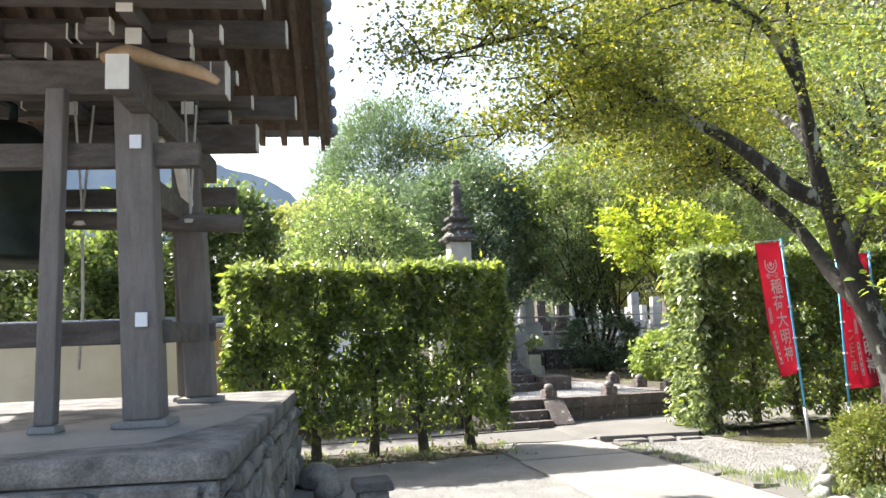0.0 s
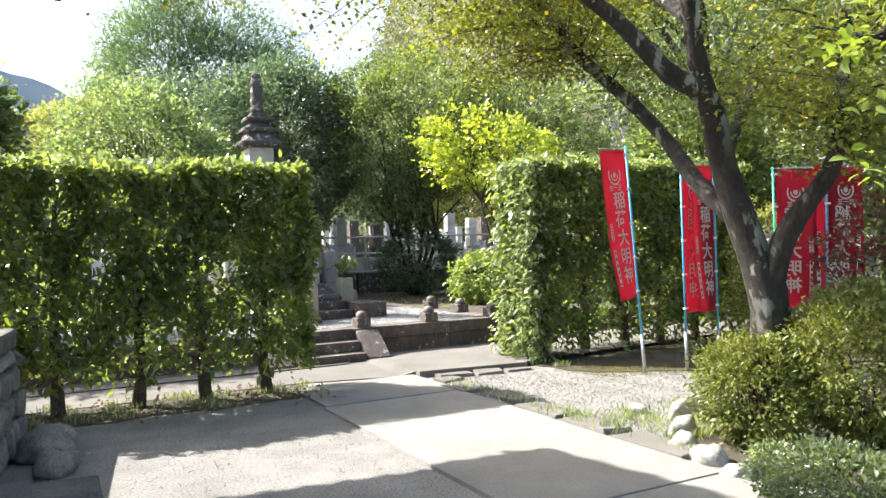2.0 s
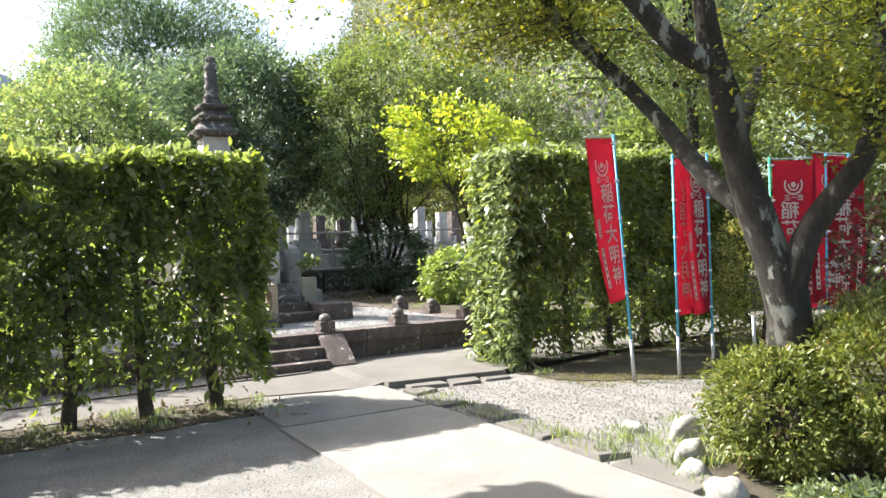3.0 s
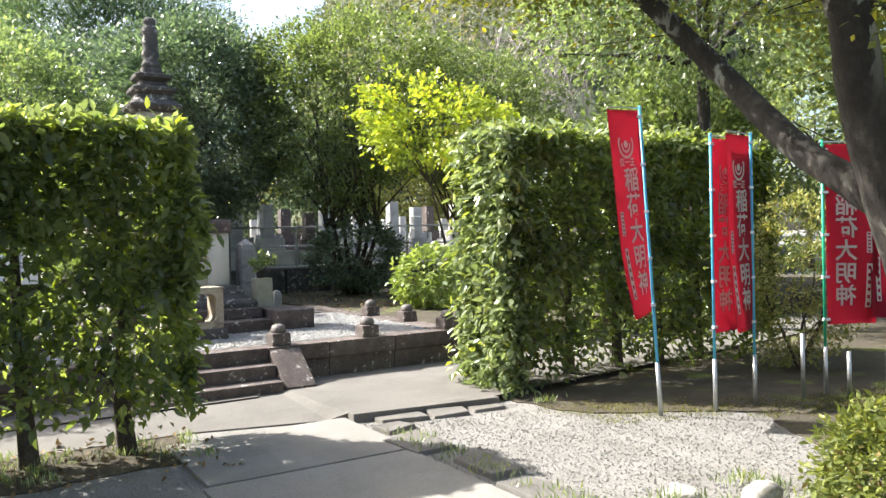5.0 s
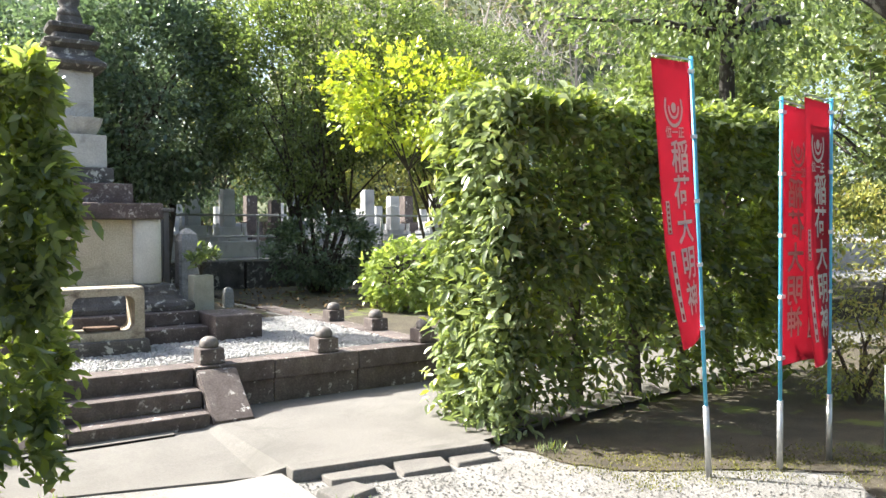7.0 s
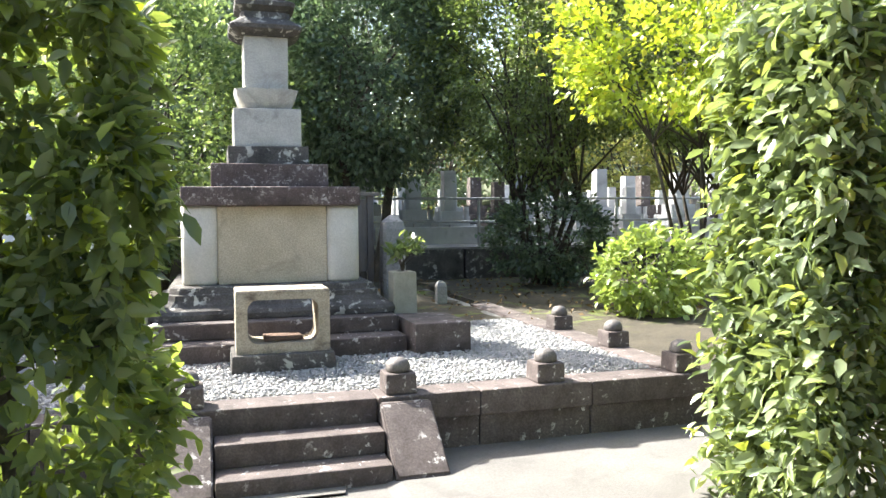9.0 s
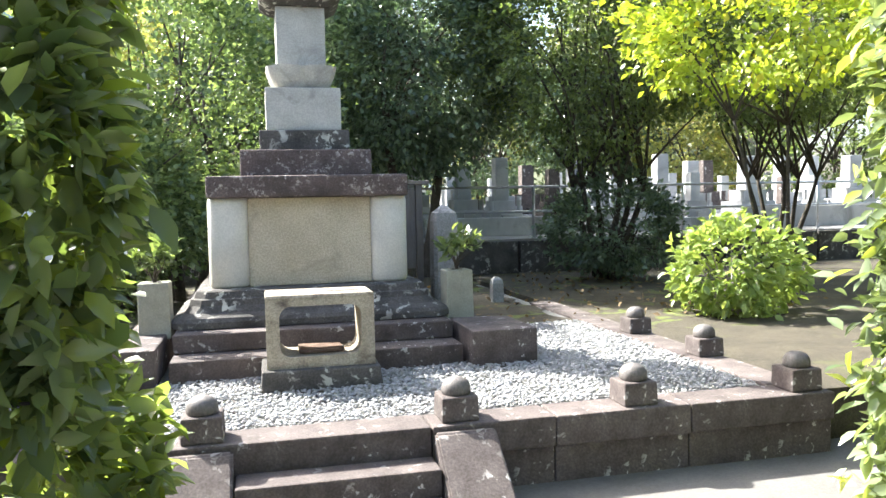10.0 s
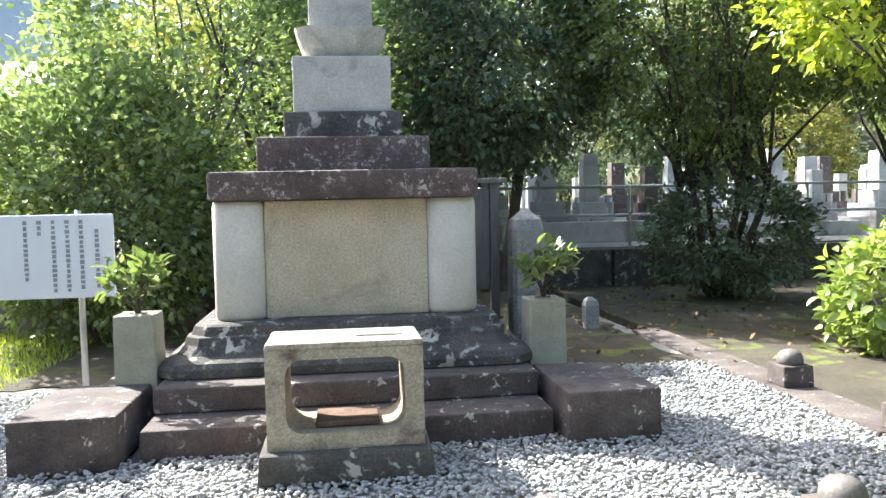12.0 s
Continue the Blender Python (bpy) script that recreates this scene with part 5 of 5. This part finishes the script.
bm = bmesh.new()
nx, ny = 70, 44
gv = [[bm.verts.new((-60 + 3.2 * i, 36 + 3.0 * j, hill_height(-60 + 3.2 * i, 36 + 3.0 * j) - 1.0)) for i in range(nx)] for j in range(ny)]
for j in range(ny - 1):
    for i in range(nx - 1):
        bm.faces.new((gv[j][i], gv[j][i + 1], gv[j + 1][i + 1], gv[j + 1][i]))
tagged(mesh_ob("hillside", bm, HILL, smooth=True), "wooded slope rising behind the graveyard", "hill", kind="structure")
r = np.random.default_rng(90)
m = 1300
hx, hy = r.uniform(-40, 110, m), 38 + 95 * r.uniform(0, 1, m) ** 1.3
ats, outs = [], []
for x, y in zip(hx, hy):
    rad = r.uniform(1.4, 2.8)
    z = hill_height(x, y)
    if x < 0.44 * y - 7 and y > 45:
        continue
    c, o, _ = clumps((x, y, z + rad * 0.7), (rad, rad, rad * 1.15), 40, 5, 0.3, 0.75, 5, int(x * 100 + y) % 9999)
    ats.append(c)
    outs.append(o)
tagged(leaf_mesh("far_woods", np.concatenate(ats), np.concatenate(outs), 0.45, LEAF_FAR, None, 0.62), "mixed woods covering the hillside", "woods", kind="stuff")
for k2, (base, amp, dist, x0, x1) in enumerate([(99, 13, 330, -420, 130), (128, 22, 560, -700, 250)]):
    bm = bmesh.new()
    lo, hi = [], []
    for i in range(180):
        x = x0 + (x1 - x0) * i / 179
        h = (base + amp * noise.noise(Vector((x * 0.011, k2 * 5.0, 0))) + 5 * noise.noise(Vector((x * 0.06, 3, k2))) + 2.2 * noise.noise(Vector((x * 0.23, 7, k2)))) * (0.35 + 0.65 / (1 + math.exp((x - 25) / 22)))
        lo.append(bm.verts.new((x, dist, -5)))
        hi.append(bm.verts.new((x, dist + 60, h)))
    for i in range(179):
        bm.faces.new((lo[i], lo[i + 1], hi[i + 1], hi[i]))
    tagged(mesh_ob("far_hill", bm, FAR_HILL, smooth=True), "wooded ridge in the distance, painted pale blue for haze", "hill", kind="structure")

# ---- plaster wall and houses ----
wl = thing("plaster_wall", -0.25, 11.05, 0, "cream plastered garden wall with grey tile coping", "garden wall")
part("wall", boxed(-9.0, 0.0, -0.12, 0.12, 0, 1.72, 0.01), PLASTER, wl)
part("end_patch", boxed(-0.26, 0.004, -0.124, 0.124, 0.0, 1.66, 0.01), RUST_STAIN, wl, "rust-stained end of the wall")
part("coping", boxed(-9.05, 0.06, -0.2, 0.2, 1.721, 1.78, 0.015, 0.05), TILE, wl)
tl = [part("coping_tile", lathe(bmesh.new(), [(0.05, 0), (0.055, 0.03), (0.05, 0.06)], sides=12), TILE, wl)]
tl[0].matrix_basis = pose(0, -0.2, 1.79, 90)
for i in range(1, 34):
    o = new("coping_tile", tl[0].data)
    o.parent = wl
    o.matrix_basis = pose(-0.26 * i, -0.2, 1.79, 90)
part("ridge_tile", tube(bmesh.new(), [(-9.05, 0, 1.81), (0.08, 0, 1.81)], 0.07, 10), TILE, wl, smooth=True)


def house(x, y, w, d, h, turn):
    ob = thing("house", x, y, 0, "grey two-storey house with a pale sheet roof beyond the wall", "house", turn=turn)
    wall = part("wall", boxed(-w / 2, w / 2, -d / 2, d / 2, 0, h), surface("house render", (0.45, 0.46, 0.47), (0.55, 0.56, 0.57), 1.0, 0.9, 0.1), ob)
    bm = bmesh.new()
    pr = [(-w / 2 - 0.5, -d / 2 - 0.5, h), (w / 2 + 0.5, -d / 2 - 0.5, h), (w / 2 + 0.5, d / 2 + 0.5, h), (-w / 2 - 0.5, d / 2 + 0.5, h), (-w / 2 - 0.5, 0, h + d * 0.22), (w / 2 + 0.5, 0, h + d * 0.22)]
    v = [bm.verts.new(p) for p in pr]
    for f in ((0, 1, 5, 4), (2, 3, 4, 5), (0, 4, 3), (1, 2, 5), (3, 2, 1, 0)):
        bm.faces.new([v[i] for i in f])
    part("roof", bm, STONE_GREY, ob, "pale grey sheet roof")
    for fx in (-0.25, 0.25):
        wi = part("window", boxed(fx * w - 0.7, fx * w + 0.7, -d / 2 - 0.03, -d / 2 + 0.02, h - 1.7, h - 0.6), STEEL, ob)
        part("pane", boxed(fx * w - 0.64, fx * w + 0.64, -d / 2 - 0.034, -d / 2 - 0.031, h - 1.64, h - 0.66), BRONZE, wi)


house(-11.5, 24, 7, 6, 4.6, 8)
house(-2.75, 21.6, 5, 4, 3.0, 0)

# ---- bell tower ----
TX, TY, TT, TZ = 0.48, 8.9, -7.6, 0.97          # far right corner of its platform, its turn, its height
tower = thing("bell_tower", TX, TY, 0, "open timber bell tower, tiled gable roof, on a stone platform", "bell tower", turn=TT)
plat = part("platform", boxed(-4.6, -0.06, -4.55, -0.06, 0, TZ - 0.16, 0.03), CONCRETE, tower)
part("platform_edge", boxed(-4.62, 0.0, -4.58, 0.0, TZ - 0.159, TZ - 0.004, 0.04, 0, 0.008), EDGE_CEMENT, tower, "blackened weathered cement edge")
part("platform_top", prism(bmesh.new(), [(-4.5, -4.42), (-1.6, -4.36), (-0.55, -4.1), (-0.2, -3.0), (-0.09, -1.4), (-0.12, -0.1), (-4.5, -0.12)], TZ - 0.02, TZ), CONCRETE, tower, "pale cement top")
# rubble facing
r = random.Random(5)
z = 0.0
while z < TZ - 0.2:
    h = min(r.uniform(0.2, 0.3), TZ - 0.165 - z)
    for side in (0, 1):
        v = -4.5
        while v < -0.05:
            ln = r.uniform(0.28, 0.55)
            e = min(v + ln, 0.0)
            bm = bmesh.new()
            if side == 0:
                box(bm, -0.09, 0.02 + r.uniform(0, 0.04) - 0.05 * z, v + 0.012, e - 0.012, z + 0.01, z + h - 0.01, 0.05, 0, 0.034)
            else:
                box(bm, v + 0.012 - 0.04, e - 0.012 - 0.06, -4.62 - r.uniform(0, 0.03), -4.5, z + 0.01, z + h - 0.01, 0.05, 0, 0.034)
            part("stone", bm, RUBBLE, plat)
            v = e
    z += h
U0, U1, V0, V1 = -0.75, -3.85, -1.12, -3.1       # pillar lines


def pillar(u, v, w, lu, lv, top=3.42, name="pillar"):
    ft = part("base_stone", boxed(u - w * 0.75, u + w * 0.75, v - w * 0.75, v + w * 0.75, TZ + 0.001, TZ + 0.05, 0.015, 0.01), CONCRETE, tower)
    bm = bmesh.new()
    box(bm, -w / 2, w / 2, -w / 2, w / 2, 0, top - TZ - 0.05, 0.02)
    for q in bm.verts:
        k = q.co.z / (top - TZ - 0.05)
        q.co.x += u + lu * k
        q.co.y += v + lv * k
        q.co.z += TZ + 0.051
    return part(name, bm, WOOD, tower)


for u in (U0, U1):
    for v in (V0, V1):
        pillar(u - 0.06, v, 0.26, 0.12 * (1 if u == U1 else -1), 0.12 * (1 if v == V1 else -1))
pillar(-1.42, -3.28, 0.13, 0.0, 0.1, 3.4, "side_pillar")
pillar(-0.98, -0.95, 0.16, -0.05, -0.08, 3.4, "side_pillar")
pillar(-3.3, -3.28, 0.19, -0.06, 0.1, 3.4, "side_pillar")


def beam(u0, u1, v0, v1, z0, z1, name="beam", mat=WOOD_BEAM, ends=""):
    b = part(name, boxed(min(u0, u1), max(u0, u1), min(v0, v1), max(v0, v1), z0, z1, 0.012), mat, tower)
    e = 0.012
    if "u" in ends:
        part("white_end", boxed(max(u0, u1), max(u0, u1) + e, min(v0, v1), max(v0, v1), z0, z1), WHITE_END, b, "white-painted beam end")
    if "v" in ends:
        part("white_end", boxed(min(u0, u1), max(u0, u1), min(v0, v1) - e, min(v0, v1), z0, z1), WHITE_END, b, "white-painted beam end")
    return b


for v in (V0 - 0.1, V1 + 0.1):
    beam(-4.2, -0.45, v - 0.06, v + 0.06, 2.86, 3.04, "tie_beam")
    beam(-4.4, -0.25, v - 0.09, v + 0.09, 3.40, 3.66, "head_beam", ends="u")
    beam(-4.0, -0.66, v - 0.05, v + 0.05, 1.55, 1.72, "low_rail")
for u in (U0 - 0.1, U1 + 0.1):
    beam(u - 0.06, u + 0.06, -3.0, -0.95, 2.60, 2.80, "tie_beam")
    beam(u - 0.075, u + 0.075, -3.7, -0.45, 3.24, 3.48, "head_beam", ends="v")
    beam(u - 0.05, u + 0.05, -3.0, -1.0, 1.55, 1.72, "low_rail")
# brackets with white-painted ends
for u in (U0 - 0.1, -1.9, U1 + 0.1):
    for v in (V0 - 0.1, V1 + 0.1):
        s = 1 if v > -2 else -1
        for i, (len_, zz) in enumerate(((0.34, 3.69), (0.56, 3.84))):
            b = part("bracket_arm", boxed(u - 0.055, u + 0.055, v - len_, v + len_, zz, zz + 0.12, 0.015), WOOD_BEAM, tower)
            for sg_ in (-1, 1):
                part("white_end", boxed(u - 0.056, u + 0.056, v + sg_ * len_ - 0.006, v + sg_ * len_ + 0.008, zz, zz + 0.12), WHITE_END, b)
            b = part("bracket_arm", boxed(u - len_, u + len_, v - 0.055, v + 0.055, zz + 0.001, zz + 0.121, 0.015), WOOD_BEAM, tower)
            for sg_ in (-1, 1):
                part("white_end", boxed(u + sg_ * len_ - 0.006, u + sg_ * len_ + 0.008, v - 0.056, v + 0.056, zz, zz + 0.12), WHITE_END, b)
        part("bearing_block", boxed(u - 0.14, u + 0.14, v - 0.14, v + 0.14, 3.665, 3.69, 0.01), WOOD_BEAM, tower)
# small paper charms pasted on the pillars
for zc, u, v in ((1.72, U0 - 0.06, V1 - 0.1), (3.02, U0 - 0.13, V1 - 0.02)):
    part("paper_charm", boxed(u - 0.04, u + 0.04, v - 0.05, v - 0.03, zc - 0.05, zc + 0.05), WHITE_PAINT, tower, "small white paper charm")
# pale curved braces under the head beams
for v, s_ in ((V1 + 0.12, 1), (V0 - 0.12, -1)):
    b = bmesh.new()
    bough(b, [(U0 - 0.14, v + s_ * 0.08, 2.85), (U0 - 0.14, v + s_ * 0.28, 3.0), (U0 - 0.14, v + s_ * 0.55, 3.22)], [0.05, 0.055, 0.05])
    part("brace", b, WHITE_END, tower, "pale curved brace", smooth=True)
# white-edged bracket noses at the near corner
for du, dv, zz in ((0.3, -0.2, 3.74), (0.42, -0.05, 3.55), (-0.2, -0.42, 3.74), (0.55, 0.35, 3.62)):
    b = part("bracket_nose", boxed(U0 - 0.1 + du - 0.09, U0 - 0.1 + du + 0.07, V1 + 0.1 + dv - 0.045, V1 + 0.1 + dv + 0.045, zz, zz + 0.10, 0.012), WOOD_BEAM, tower)
    part("white_end", boxed(U0 - 0.1 + du + 0.07, U0 - 0.1 + du + 0.08, V1 + 0.1 + dv - 0.046, V1 + 0.1 + dv + 0.046, zz, zz + 0.10), WHITE_END, b)
# carved nosing at the near corner
bm = bmesh.new()
bough(bm, [(U0 - 0.3, V1 - 0.3, 3.56), (U0 - 0.12, V1 - 0.3, 3.60), (U0 + 0.12, V1 - 0.3, 3.53), (U0 + 0.36, V1 - 0.28, 3.47), (U0 + 0.5, V1 - 0.25, 3.40)], [0.035, 0.06, 0.05, 0.05, 0.025])
part("carved_nosing", bm, OCHRE_END, tower, "ochre carved beam nosing", smooth=True)
# roof: ridge along u, purlins, rafters, boards and tiles
RU, RV, RZ, SL = 0.34, 0.42, 4.02, 0.52       # right verge, far eave, eave height, slope
MID = -2.1
for side in (1, -1):
    run = RV - MID
    up = run * SL

    def on(q):
        """A point of the slope: distance up from the eave, along u, and height above the boards."""
        s, u, h = q
        return (u, MID + side * (run - s), RZ + s * SL + h)

    def plank(s0, s1, u0, u1, h0, h1):
        b = bmesh.new()
        v = [b.verts.new(on(q)) for q in ((s0, u0, h0), (s0, u1, h0), (s1, u1, h0), (s1, u0, h0), (s0, u0, h1), (s0, u1, h1), (s1, u1, h1), (s1, u0, h1))]
        for f in ((0, 1, 2, 3), (4, 5, 6, 7), (0, 1, 5, 4), (1, 2, 6, 5), (2, 3, 7, 6), (3, 0, 4, 7)):
            b.faces.new([v[i] for i in f])
        bmesh.ops.recalc_face_normals(b, faces=b.faces)
        return b

    part("roof_boarding", plank(0.05, run, -4.65, RU, 0.0, 0.03), WOOD_ROOF, tower)
    for i in range(20):
        u = -4.55 + i * 0.26
        part("rafter", plank(-0.06, run - 0.05, u - 0.035, u + 0.035, -0.11, -0.001), WOOD_ROOF, tower)
    part("tile_bed", plank(-0.1, run, -4.75, RU + 0.08, 0.031, 0.09), TILE, tower)
    for i in range(21):
        u = -4.7 + i * 0.255
        b = bmesh.new()
        tube(b, [on((-0.12, u, 0.12)), on((run, u, 0.12))], 0.062, 10)
        part("tile_roll", b, TILE, tower, smooth=True)
    for k2 in range(9):
        b = bmesh.new()
        s = -0.05 + k2 * run / 9
        rock(b, *on((s, RU + 0.10, 0.07)), 0.075, 0.12, 0.09, 1, 2)
        part("verge_tile", b, TILE, tower, smooth=True)
    part("barge_board", plank(-0.08, run, RU - 0.03, RU + 0.02, -0.16, -0.001), WOOD_BEAM, tower)
for s_v, zz in ((V0 + 0.45, 4.0), (V0 - 0.55, 4.42), (V1 - 0.45, 4.0), (MID, 5.05)):
    beam(-4.5, RU - 0.25, s_v - 0.08, s_v + 0.08, zz - 0.1, zz + 0.12, "purlin", ends="u")
part("ridge", boxed(-4.8, RU + 0.15, MID - 0.16, MID + 0.16, RZ + (RV - MID) * SL + 0.05, RZ + (RV - MID) * SL + 0.4, 0.05, 0.03), TILE, tower)

# bell and striker
bell = thing("temple_bell", TX, TY, 0, "large dark bronze temple bell hung in the tower", "bell", turn=TT)
part("body", lathe(bmesh.new(), [(0.56, 2.25), (0.57, 2.3), (0.53, 2.4), (0.51, 2.8), (0.48, 3.15), (0.42, 3.3), (0.30, 3.42), (0.08, 3.46)], -2.3, -2.1, 36), BRONZE, bell, smooth=True)
part("crown_loop", tube(bmesh.new(), [(-2.42, -2.1, 3.42), (-2.42, -2.1, 3.6), (-2.3, -2.1, 3.68), (-2.18, -2.1, 3.6), (-2.18, -2.1, 3.42)], 0.04, 10), BRONZE, bell, smooth=True)
log = thing("striker_log", TX, TY, 0, "grey wooden striker beam hung on pale ropes", "bell striker", turn=TT)
part("beam", tube(bmesh.new(), [(-1.74, -2.05, 2.62), (-0.28, -2.05, 2.56)], 0.08, 14), WOOD_BEAM, log, smooth=True)
for u in (-1.62, -0.72):
    for dv in (-0.25, 0.25):
        part("rope", tube(bmesh.new(), [(u, -2.05, 2.66), (u, -2.05 + dv, 3.7)], 0.011, 6), ROPE, log)
    part("knot", lathe(bmesh.new(), [(0.05, 2.56), (0.088, 2.57), (0.088, 2.60), (0.05, 2.61)], u, -2.05, 12), ROPE, log)
part("pull_rope", tube(bmesh.new(), [(-1.62, -2.05, 2.5), (-1.61, -2.04, 1.9), (-1.63, -2.06, 1.35)], 0.014, 6), ROPE, log)

# stone stump by the platform
st = thing("stone_stump", 0.72, 4.9, 0, "short weathered stone post beside the walk", "stone post")
part("shaft", boxed(-0.11, 0.11, -0.11, 0.11, 0, 0.60, 0.02, 0.012, 0.008), EDGE_CEMENT, st)
part("cap", boxed(-0.125, 0.125, -0.125, 0.125, 0.601, 0.66, 0.015, 0.01, 0.006), STONE_BASE, st)
# loose rocks at the platform foot
for i, (x, y, s) in enumerate([(0.66, 8.3, 0.2), (0.7, 7.8, 0.15), (0.72, 8.75, 0.17)]):
    tagged(mesh_ob("garden_rock", rock(bmesh.new(), 0, 0, 0, s, s, s * 0.8, i + 30), RUBBLE, smooth=True), "dark rough rock at the foot of the platform", "rock").matrix_basis = pose(x, y, s * 0.3)

# fallen leaves under the hedges
n = 500
at = np.stack([rng.uniform(-0.2, 3.4, n), rng.uniform(9.1, 10.5, n), np.full(n, 0.03)], axis=1)
tagged(leaf_mesh("leaf_litter", at, rng.normal(0, 1, (n, 3)) * np.array((1, 1, 0.1)), 0.05, LEAF_LITTER, None, 0.6, droop=0), "scattered brown fallen leaves", "leaf litter", kind="stuff")
